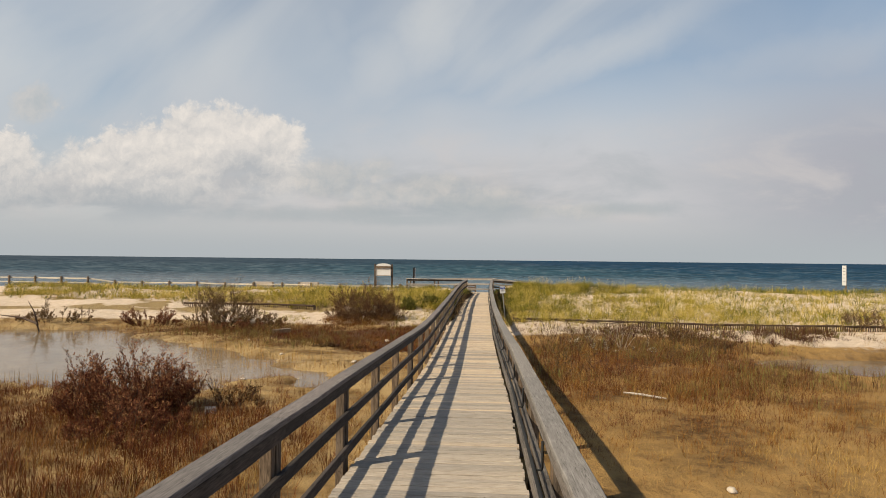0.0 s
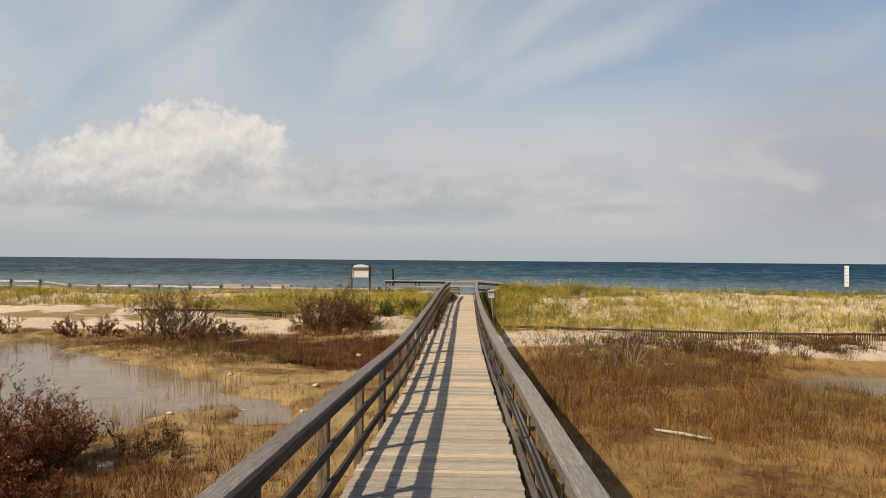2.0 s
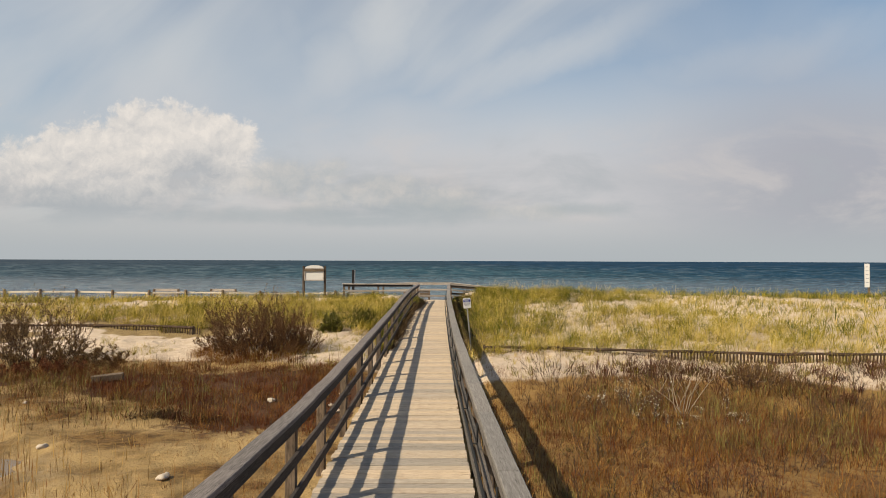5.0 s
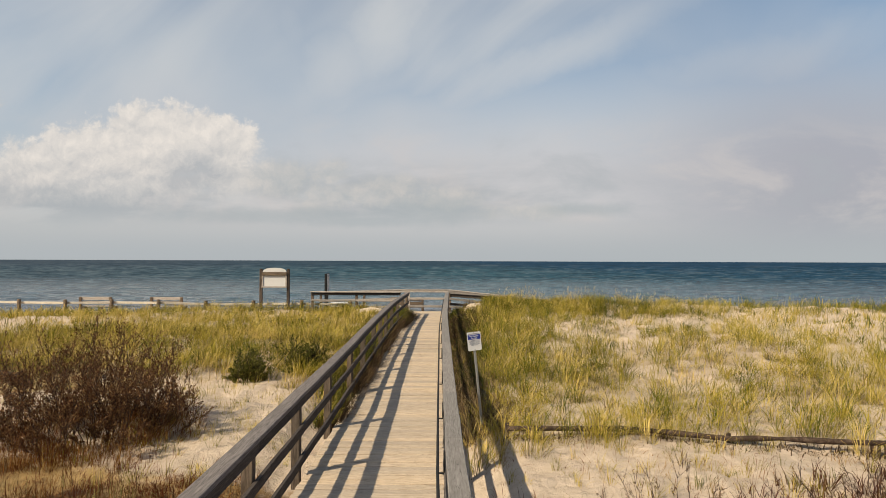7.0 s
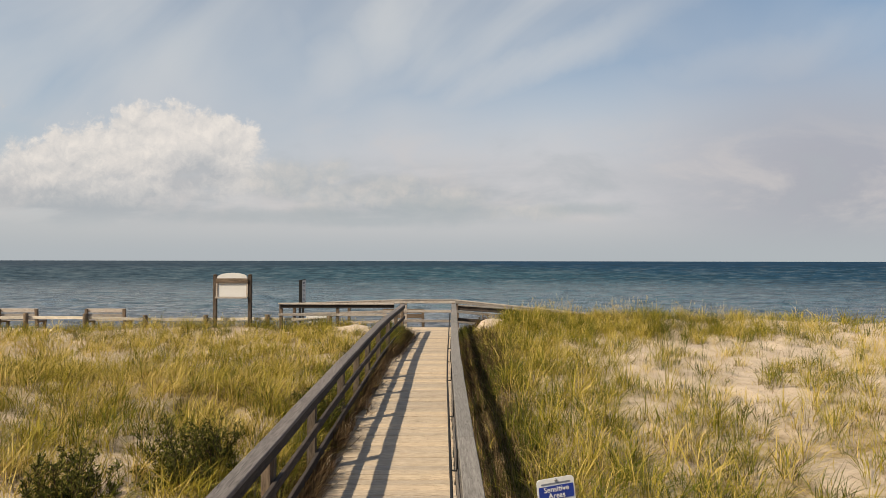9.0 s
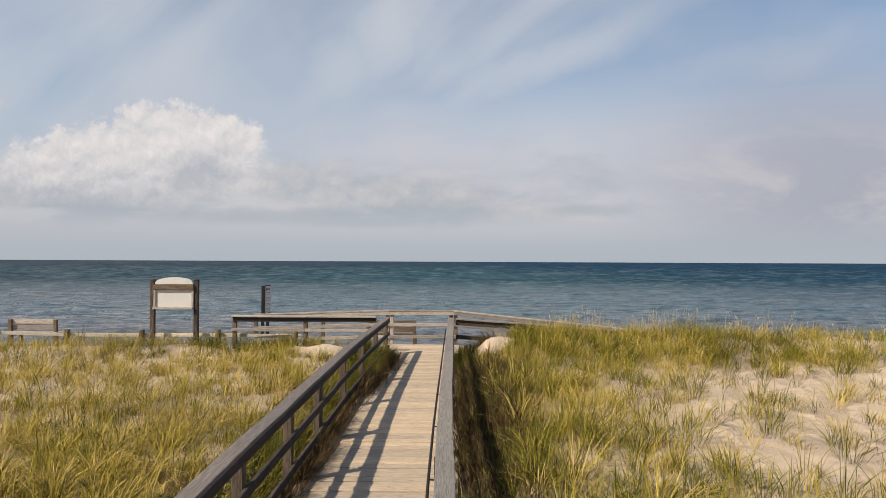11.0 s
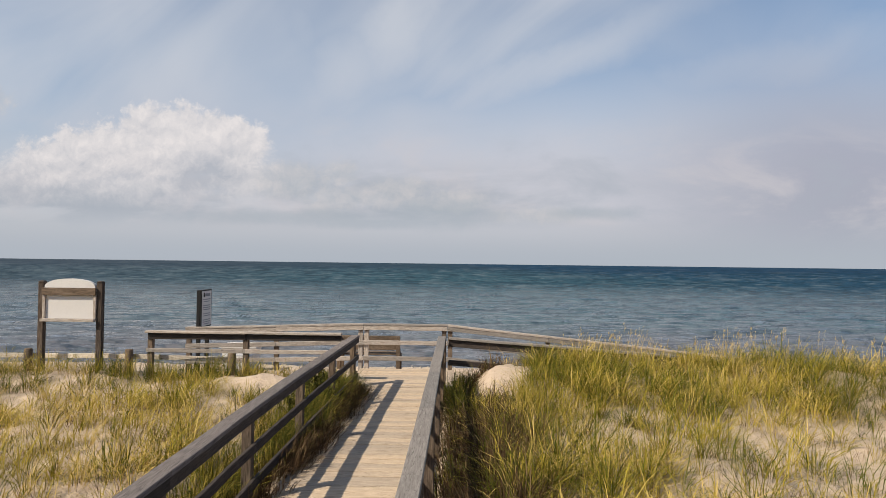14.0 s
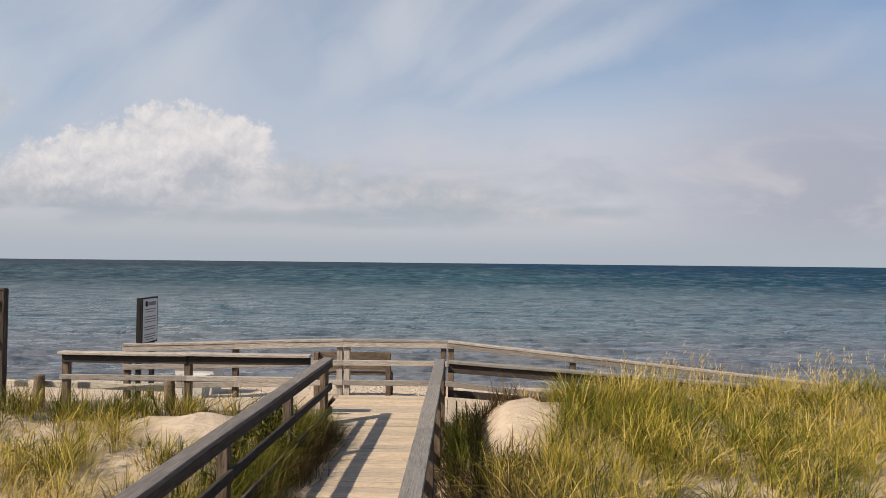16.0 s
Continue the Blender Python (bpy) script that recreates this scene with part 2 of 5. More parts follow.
def foliage_material(name, a, b, c, spec=0.06, through_=0.12):
    """Leaf colour runs from a over b to c by each blade's own tone."""
    m, k = material(name)
    tone = k.put("ShaderNodeAttribute", None, attribute_name="tone").outputs["Fac"]
    col = k.mix(k.step(tone, 0.0, 0.5), a, b)
    col = k.mix(k.step(tone, 0.5, 1.0), col, c)
    p = k.put("ShaderNodeBsdfPrincipled", {"Base Color": col, "Roughness": 0.6, "Specular IOR Level": spec})
    t = k.put("ShaderNodeBsdfTranslucent", {"Color": col})
    mix = k.put("ShaderNodeMixShader", {0: through_, 1: p.outputs[0], 2: t.outputs[0]})
    k.put("ShaderNodeOutputMaterial", {0: mix.outputs[0]})
    return m


M_DUNE = foliage_material("dune_grass", (0.070, 0.078, 0.009), (0.318, 0.248, 0.034), (0.58, 0.42, 0.14), 0.06, 0.10)
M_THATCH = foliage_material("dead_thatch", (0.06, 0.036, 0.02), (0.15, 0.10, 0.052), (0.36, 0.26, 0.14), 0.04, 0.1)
M_GREEN = foliage_material("green_blades", (0.040, 0.050, 0.010), (0.115, 0.115, 0.018), (0.36, 0.27, 0.06))
M_MARSH = foliage_material("marsh_grass", (0.105, 0.033, 0.014), (0.22, 0.102, 0.027), (0.41, 0.265, 0.085))
M_STALK = foliage_material("marsh_stalks", (0.07, 0.026, 0.018), (0.14, 0.080, 0.030), (0.20, 0.185, 0.055))
M_SEED = foliage_material("seed_heads", (0.26, 0.19, 0.08), (0.36, 0.27, 0.12), (0.48, 0.37, 0.20))
M_RUST = foliage_material("rust_leaves", (0.085, 0.025, 0.015), (0.18, 0.062, 0.031), (0.31, 0.16, 0.072))
M_BROWN = foliage_material("brown_leaves", (0.062, 0.028, 0.014), (0.135, 0.064, 0.030), (0.26, 0.155, 0.07))
M_OLIVE = foliage_material("olive_leaves", (0.055, 0.028, 0.013), (0.14, 0.076, 0.034), (0.28, 0.18, 0.08))
M_LEAF = foliage_material("green_leaves", (0.030, 0.036, 0.010), (0.080, 0.086, 0.018), (0.22, 0.19, 0.045))
M_WEED = foliage_material("pale_weed", (0.16, 0.11, 0.05), (0.26, 0.20, 0.11), (0.66, 0.62, 0.52))
M_TWIG = plain("twig_bark", (0.065, 0.040, 0.028), 0.9)
M_BARE = plain("bleached_twig", (0.33, 0.27, 0.20), 0.9)
M_DULL = foliage_material("dull_leaves", (0.055, 0.043, 0.014), (0.13, 0.095, 0.03), (0.27, 0.18, 0.06))


def ground_material():
    m, k = material("ground")
    tc = k.put("ShaderNodeTexCoord").outputs["Object"]
    marsh = k.put("ShaderNodeAttribute", None, attribute_name="marsh").outputs["Fac"]
    wet = k.put("ShaderNodeAttribute", None, attribute_name="wet").outputs["Fac"]
    litter = k.put("ShaderNodeAttribute", None, attribute_name="litter").outputs["Fac"]
    fine = k.noise(tc, 55.0, 4.0, 0.7)
    mid = k.noise(tc, 6.0, 5.0, 0.65)
    big = k.noise(tc, 0.7, 4.0, 0.6)
    prints = k.put("ShaderNodeTexVoronoi", {"Vector": tc, "Scale": 3.2}, feature="SMOOTH_F1").outputs[0]
    sand = k.mix(k.step(mid, 0.3, 0.7), (0.485, 0.376, 0.280), (0.595, 0.472, 0.361))
    sand = k.mix(k.math("MULTIPLY", k.step(fine, 0.55, 0.75), 0.13), sand, (0.38, 0.285, 0.19))
    mud = k.mix(k.step(mid, 0.3, 0.68), (0.075, 0.038, 0.012), (0.22, 0.125, 0.042))
    mud = k.mix(k.math("MULTIPLY", k.step(big, 0.34, 0.60), 0.80), mud, k.mix(k.step(k.put("ShaderNodeSeparateXYZ", {0: tc}).outputs[0], -0.5, 1.0), (0.43, 0.295, 0.135), (0.345, 0.205, 0.072)))
    mud = k.mix(k.math("MULTIPLY", k.step(fine, 0.5, 0.7), 0.4), mud, (0.09, 0.05, 0.02))
    peat = k.put("ShaderNodeAttribute", None, attribute_name="peat").outputs["Fac"]
    mud = k.mix(k.step(k.math("ADD", peat, k.math("MULTIPLY", k.math("SUBTRACT", mid, 0.5), 1.2)), 0.3, 0.7), mud, k.mix(k.step(fine, 0.35, 0.65), (0.045, 0.022, 0.012), (0.105, 0.052, 0.026)))
    straw = k.mix(k.step(fine, 0.35, 0.65), (0.16, 0.10, 0.045), (0.36, 0.26, 0.12))
    c = k.mix(k.step(k.math("ADD", litter, k.math("MULTIPLY", k.math("SUBTRACT", mid, 0.5), 0.9)), 0.35, 0.75), sand, straw)
    c = k.mix(k.step(k.math("ADD", marsh, k.math("MULTIPLY", k.math("SUBTRACT", mid, 0.5), 0.7)), 0.35, 0.65), c, mud)
    c = k.mix(k.math("MULTIPLY", wet, 0.25), c, k.mix(0.5, c, (0.05, 0.035, 0.02)))
    h = k.math("ADD", k.math("MULTIPLY", prints, 0.55), k.math("ADD", k.math("MULTIPLY", mid, 0.55), k.math("MULTIPLY", fine, 0.15)))
    finish(k, c, k.step(wet, 0.2, 1.0, 0.92, 0.45), h, 0.8, 0.16, 0.2)
    return m


def sea_material():
    m, k = material("sea_water")
    tc = k.put("ShaderNodeTexCoord").outputs["Object"]
    x, y = k.put("ShaderNodeSeparateXYZ", {0: tc}).outputs[:2]
    patch = k.noise(k.scaled(tc, (0.006, 0.03, 1.0)), 1.0, 4.0, 0.6)
    # water colour by distance, with part of the sky's reflection painted in
    c = k.mix(k.step(y, 43.0, 60.0), (0.132, 0.128, 0.138), (0.060, 0.112, 0.130))
    c = k.mix(k.step(y, 54.0, 110.0), c, (0.024, 0.072, 0.100))
    c = k.mix(k.step(y, 110.0, 480.0), c, (0.014, 0.038, 0.064))
    left = k.step(k.math("DIVIDE", x, y), 0.05, -0.55)
    c = k.mix(k.math("MULTIPLY", left, 0.55), c, (0.052, 0.062, 0.080))
    c = k.mix(k.math("MULTIPLY", k.step(patch, 0.48, 0.66), 0.45), c, (0.008, 0.040, 0.066))
    deep = k.step(x, 2.0, 70.0)
    c = k.mix(k.math("MULTIPLY", deep, 0.62), c, (0.006, 0.036, 0.086))
    # crests painted as dark faces and pale sky glints, longer and wider offshore
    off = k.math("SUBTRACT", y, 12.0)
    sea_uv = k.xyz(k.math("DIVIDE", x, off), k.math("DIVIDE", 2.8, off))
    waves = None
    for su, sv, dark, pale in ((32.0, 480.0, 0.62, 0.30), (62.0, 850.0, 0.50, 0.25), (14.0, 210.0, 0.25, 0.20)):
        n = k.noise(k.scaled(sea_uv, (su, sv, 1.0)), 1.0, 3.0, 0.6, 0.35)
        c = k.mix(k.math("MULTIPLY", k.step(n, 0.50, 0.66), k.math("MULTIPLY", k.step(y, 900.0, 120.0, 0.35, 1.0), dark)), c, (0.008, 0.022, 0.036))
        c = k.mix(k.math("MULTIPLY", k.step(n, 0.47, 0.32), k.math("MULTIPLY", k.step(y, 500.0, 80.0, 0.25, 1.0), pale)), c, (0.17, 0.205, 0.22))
    # finer ripples: bump height, plus dark wave faces painted from the same noise
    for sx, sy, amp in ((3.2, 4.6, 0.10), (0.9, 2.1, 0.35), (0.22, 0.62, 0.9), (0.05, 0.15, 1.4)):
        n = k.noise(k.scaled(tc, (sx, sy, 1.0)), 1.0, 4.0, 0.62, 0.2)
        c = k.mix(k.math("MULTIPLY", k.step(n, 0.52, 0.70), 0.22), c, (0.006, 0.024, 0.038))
        h = k.math("MULTIPLY", n, amp)
        waves = h if waves is None else k.math("ADD", waves, h)
    nor = k.put("ShaderNodeBump", {"Height": waves, "Strength": 0.9, "Distance": 0.25}).outputs[0]
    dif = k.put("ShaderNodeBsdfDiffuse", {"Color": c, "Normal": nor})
    glo = k.put("ShaderNodeBsdfGlossy", {"Roughness": 0.06, "Normal": nor})
    fr = k.put("ShaderNodeFresnel", {"IOR": 1.33, "Normal": nor}).outputs[0]
    mix = k.put("ShaderNodeMixShader", {0: k.math("MULTIPLY", k.math("MULTIPLY", fr, k.step(deep, 0.0, 1.0, 1.0, 0.6)), k.step(y, 42.0, 130.0, 0.85, 0.10)), 1: dif.outputs[0], 2: glo.outputs[0]})
    k.put("ShaderNodeOutputMaterial", {0: mix.outputs[0]})
    return m


def pond_material():
    m, k = material("pond_water")
    tc = k.put("ShaderNodeTexCoord").outputs["Object"]
    w = k.math("ADD", k.noise(k.scaled(tc, (2.0, 5.0, 1.0)), 1.0, 3.0, 0.55), k.math("MULTIPLY", k.noise(k.scaled(tc, (9.0, 16.0, 1.0)), 1.0, 3.0, 0.6), 0.25))
    nor = k.put("ShaderNodeBump", {"Height": w, "Strength": 0.22, "Distance": 0.02}).outputs[0]
    silt = k.noise(tc, 1.6, 5.0, 0.65)
    body = k.put("ShaderNodeBsdfDiffuse", {"Color": (0.40, 0.31, 0.215, 1.0)})
    clear = k.put("ShaderNodeBsdfTransparent", {"Color": (0.80, 0.71, 0.58, 1.0)})
    under = k.put("ShaderNodeMixShader", {0: k.step(silt, 0.25, 0.75, 0.30, 0.58), 1: clear.outputs[0], 2: body.outputs[0]})
    glo = k.put("ShaderNodeBsdfGlossy", {"Roughness": 0.08, "Normal": nor})
    fr = k.put("ShaderNodeFresnel", {"IOR": 1.33, "Normal": nor}).outputs[0]
    mix = k.put("ShaderNodeMixShader", {0: k.math("MULTIPLY", fr, 1.0), 1: under.outputs[0], 2: glo.outputs[0]})
    k.put("ShaderNodeOutputMaterial", {0: mix.outputs[0]})
    return m


M_GROUND, M_SEA, M_POND = ground_material(), sea_material(), pond_material()


# ---- shapes ----
def vnoise(x, y, seed=0):
    """Smooth lattice noise from 0 to 1, on arrays."""
    x, y = np.asarray(x, float), np.asarray(y, float)
    xi, yi = np.floor(x), np.floor(y)
    fx, fy = x - xi, y - yi
    fx, fy = fx * fx * (3 - 2 * fx), fy * fy * (3 - 2 * fy)

    def h(a, b):
        v = np.sin(a * 127.1 + b * 311.7 + seed * 74.7) * 43758.5453
        return v - np.floor(v)
    return (h(xi, yi) * (1 - fx) + h(xi + 1, yi) * fx) * (1 - fy) + (h(xi, yi + 1) * (1 - fx) + h(xi + 1, yi + 1) * fx) * fy


def fbm(x, y, seed=0, octaves=4):
    x, y = np.asarray(x, float), np.asarray(y, float)
    total, amp, norm = 0.0, 1.0, 0.0
    for i in range(octaves):
        total = total + amp * vnoise(x * 2 ** i, y * 2 ** i, seed + i * 13)
        norm += amp
        amp *= 0.5
    return total / norm


def ramp(v, lo, hi):
    t = np.clip((np.asarray(v, float) - lo) / (hi - lo), 0, 1)
    return t * t * (3 - 2 * t)


DECK_Y = [-9.0, -2.0, 0.3, 2.4, 8.3, 10.0, 14.0, 17.0, 20.0, 24.0, 27.0, 30.0, 34.5, 60.0]
DECK_Z = [0.56, 0.31, 0.226, 0.146, -0.095, -0.12, -0.112, -0.10, -0.11, -0.015, 0.0, 0.025, 0.06, 0.06]
LINE_Y = [-9.0, 5.0, 9.0, 12.0, 15.5, 20.0, 25.0, 27.0, 30.0, 34.6]
LEFT_X = [-0.785, -0.785, -0.770, -0.765, -0.770, -0.795, -0.775, -0.775, -0.755, -0.60]
RIGHT_X = [0.800, 0.800, 0.755, 0.700, 0.650, 0.640, 0.630, 0.650, 0.695, 0.755]


def deck_z(y):
    return np.interp(y, DECK_Y, DECK_Z)


def deck_x(y):
    """The walkway's middle line wanders a little."""
    return (np.interp(y, LINE_Y, LEFT_X) + np.interp(y, LINE_Y, RIGHT_X)) / 2


def half_width(y):
    """From the middle line to the inner face of either railing."""
    return (np.interp(y, LINE_Y, RIGHT_X) - np.interp(y, LINE_Y, LEFT_X)) / 2


POND_Z = -0.33


def pond_depth(x, y):
    """Positive inside the two ponds."""
    wob = (fbm(x * 0.55, y * 0.55, 5) - 0.5) * 1.5
    north = (np.minimum(8.7 + 0.80 * (-2.2 - x), 16.0) - y) / 2.6
    south = (y - (6.3 + 0.15 * (-2.5 - x))) / 2.4
    left = np.minimum(np.minimum(north, south), (-1.9 - x) / 2.0) * 0.8 + wob * 0.36
    left = left - 0.75 * ramp(10.4 - y, 0.0, 2.4) * ramp(x, -7.0, -3.0) * ramp(fbm(x * 1.1, y * 1.1, 14), 0.30, 0.62)
    right = 1.15 - np.sqrt(((x - 11.0) / 3.7) ** 2 + ((y - 11.4) / 1.5) ** 2) + wob * 0.22
    return np.maximum(np.minimum(left, 0.6), right)


def bank_y(x):
    """Where the dune's foot lies."""
    return np.where(x < 0, 18.2 + ramp(-x, 3, 12) * 0.8, 16.6 - ramp(x, 3, 10) * 0.9 - ramp(x, 7, 10) * 1.5) + (vnoise(x * 0.5, x * 0.1, 3) - 0.5) * 0.8


def ground_z(x, y):
    x, y = np.asarray(x, float), np.asarray(y, float)
    low = -0.25 + (fbm(x * 0.5, y * 0.5, 1) - 0.5) * 0.14 + (fbm(x * 2.2, y * 2.2, 2) - 0.5) * 0.06
    pd = pond_depth(x, y)
    low = low + ((fbm(x * 1.7, y * 1.7, 15) - 0.5) * 0.26 + (fbm(x * 4.5, y * 4.5, 16, 2) - 0.5) * 0.09) * np.exp(-((pd - 0.08) / 0.35) ** 2)
    low = low - ramp(pd, -0.25, 0.35) * 0.24
    dune = 0.01 + 0.24 * ramp(y, 18.5, 25) + (fbm(x * 0.32, y * 0.32, 7) - 0.45) * (0.15 + 0.3 * ramp(y, 19, 24)) + (fbm(x * 1.6, y * 1.6, 8) - 0.5) * 0.10
    dune = dune + 0.13 * (fbm(x * 2.6 + fbm(x, y, 12), y * 3.0, 18, 3) - 0.5) - 0.045 * ramp(fbm(x * 3.4, y * 3.4, 20, 2), 0.58, 0.78)
    dune = dune + 0.16 * np.exp(-((y - 33.6) / 1.6) ** 2) * ramp(x, 1.2, 2.5) - 0.14 * ramp(y, 29.5, 33.0) * ramp(-x, 2.5, 4.5)
    dune = dune - 0.15 * np.exp(-((y - 16.95) / 0.55) ** 2) * ramp(x, 3.8, 6.0)
    by = bank_y(x)
    t = ramp(y, by - 3.4, by + 1.2)
    z = low * (1 - t) + dune * t
    # a heap of sand beside the walkway's end, another across from it
    lumpy = 0.7 + 0.6 * fbm(x * 2.6, y * 2.6, 17, 3)
    z = z + 0.145 * lumpy * np.exp(-(np.abs(x - 1.54) / 0.72) ** 3 - (np.abs(y - 33.3) / 1.0) ** 3)
    z = z + 0.17 * lumpy * np.exp(-((x + 1.75) / 0.55) ** 2 - ((y - 33.4) / 0.55) ** 2)
    # the walkway lies in a shallow cut
    cut = 1 - ramp(np.abs(x - deck_x(y)), 0.85, 1.6)
    z = np.where((cut > 0) & (y < 37.5), z * (1 - cut) + np.minimum(z, deck_z(y) - 0.14) * cut, z)
    # beach and sea bed
    b = ramp(y, 34.4, 37.2)
    beach = -0.05 - 0.115 * np.maximum(y - 36.0, 0) + (fbm(x * 0.8, y * 0.8, 9) - 0.5) * 0.08
    beach = np.maximum(beach, -3.0 - (y - 60) * 0.004)
    cross = (1 - ramp(y, 36.9, 37.6)) * ramp(y, 34.4, 34.9) * ((x > -4.6) & (x < 8.0))
    z = z * (1 - b) + beach * b
    floor_ = -0.16 - np.where(x > 0.8, (x - 0.8) * 0.067, np.where(x < -0.8, (-0.8 - x) * 0.03, 0.0))
    return np.where(cross > 0, z * (1 - cross) + np.minimum(z, floor_) * cross, z)


def gz(x, y):
    return float(ground_z(np.array([x]), np.array([y]))[0])


def mesh_from(name, verts, faces, mat, smooth=False):
    me = bpy.data.meshes.new(name)
    me.from_pydata([tuple(v) for v in verts], [], [tuple(f) for f in faces])
    if smooth:
        me.polygons.foreach_set("use_smooth", [True] * len(me.polygons))
    me.materials.append(mat)
    me.update()
    return me


def add(name, me, parent=None, m=None, label=""):
    ob = new(name, me)
    if parent is not None:
        ob.parent = parent
    if m is not None:
        ob.matrix_basis = m
    if label:
        ob["label"] = label
    return ob


def thing(name, label, category, at=(0, 0, 0), rz=0.0, group="", kind=""):
    ob = new(name)
    ob.matrix_basis = pose(*at, 0, 0, rz)
    ob.empty_display_size = 0.1
    return tagged(ob, label, category, group, kind)


def bar_mesh(name, w, length, h, mat, c=0.005, rng=None):
    """A board along y with chamfered long edges, centred; rng makes it a little crooked."""
    sec = [(-w / 2 + c, -h / 2), (w / 2 - c, -h / 2), (w / 2, -h / 2 + c), (w / 2, h / 2 - c), (w / 2 - c, h / 2), (-w / 2 + c, h / 2), (-w / 2, h / 2 - c), (-w / 2, -h / 2 + c)]
    ys = [-length / 2, length / 2] if rng is None else [-length / 2, -length / 6, length / 6, length / 2]
    vs, fs = [], []
    for i, y in enumerate(ys):
        dx, dz = (0, 0) if rng is None or i in (0, len(ys) - 1) else (rng.uniform(-0.004, 0.004), rng.uniform(-0.004, 0.004))
        vs += [(x + dx, y, z + dz) for x, z in sec]
    for i in range(len(ys) - 1):
        a, b = 8 * i, 8 * i + 8
        fs += [(a + j, a + (j + 1) % 8, b + (j + 1) % 8, b + j) for j in range(8)]
    fs += [tuple(range(7, -1, -1)), tuple(8 * (len(ys) - 1) + j for j in range(8))]
    return mesh_from(name, vs, fs, mat)


def along(a, b, roll=0.0):
    """The pose of a bar whose y axis runs from a to b."""
    a, b = Vector(a), Vector(b)
    yv = (b - a).normalized()
    up = Vector((0, 0, 1)) if abs(yv.z) < 0.95 else Vector((1, 0, 0))
    xv = yv.cross(up).normalized()
    zv = xv.cross(yv)
    m = Matrix((xv, yv, zv)).transposed().to_4x4()
    m.translation = (a + b) / 2
    return m @ Matrix.Rotation(roll, 4, "Y")


def beam(name, a, b, w, h, mat, parent, rng=None, label="", c=0.005, roll=0.0):
    me = bar_mesh(name, w, (Vector(b) - Vector(a)).length, h, mat, c, rng)
    m = along(a, b, roll)
    if parent is not None:
        m = parent.matrix_basis.inverted() @ m
    return add(name, me, parent, m, label)


def box_mesh(name, size, mat, c=0.006, top=1.0):
    """A bevelled block on z = 0; top: how wide its top is against its foot."""
    bm = bmesh.new()
    bmesh.ops.create_cube(bm, size=1.0)
    for v in bm.verts:
        s = top if v.co.z > 0 else 1.0
        v.co = Vector((v.co.x * size[0] * s, v.co.y * size[1] * s, (v.co.z + 0.5) * size[2]))
    bmesh.ops.bevel(bm, geom=list(bm.edges), offset=c, segments=2, affect="EDGES", profile=0.6)
    me = bpy.data.meshes.new(name)
    bm.to_mesh(me)
    bm.free()
    me.materials.append(mat)
    return me


def tube_mesh(name, pts, radii, mat, sides=10, smooth=True, caps=True):
    vs, fs = [], []
    for i, (p, r) in enumerate(zip(pts, radii)):
        p = Vector(p)
        d = (Vector(pts[min(i + 1, len(pts) - 1)]) - Vector(pts[max(i - 1, 0)])).normalized()
        side = d.orthogonal().normalized()
        other = d.cross(side)
        vs += [p + side * (math.cos(2 * math.pi * j / sides) * r) + other * (math.sin(2 * math.pi * j / sides) * r) for j in range(sides)]
    for i in range(len(pts) - 1):
        a, b = sides * i, sides * (i + 1)
        fs += [(a + j, a + (j + 1) % sides, b + (j + 1) % sides, b + j) for j in range(sides)]
    if caps:
        fs += [tuple(range(sides - 1, -1, -1)), tuple(sides * (len(pts) - 1) + j for j in range(sides))]
    return mesh_from(name, vs, fs, mat, smooth)


# ---- ground and water ----
def axis(dense_lo, dense_hi, step, far_lo, far_hi, grow=1.25):
    mid = list(np.arange(dense_lo, dense_hi + 1e-6, step))
    up, s = [], step
    while (up[-1] if up else mid[-1]) < far_hi:
        s *= grow
        up.append((up[-1] if up else mid[-1]) + s)
    down, s = [], step
    while (down[-1] if down else mid[0]) > far_lo:
        s *= grow
        down.append((down[-1] if down else mid[0]) - s)
    return np.array(down[::-1] + mid + up)


def set_attr(me, name, values):
    a = me.attributes.new(name, "FLOAT", "POINT")
    a.data.foreach_set("value", np.asarray(values, np.float32))


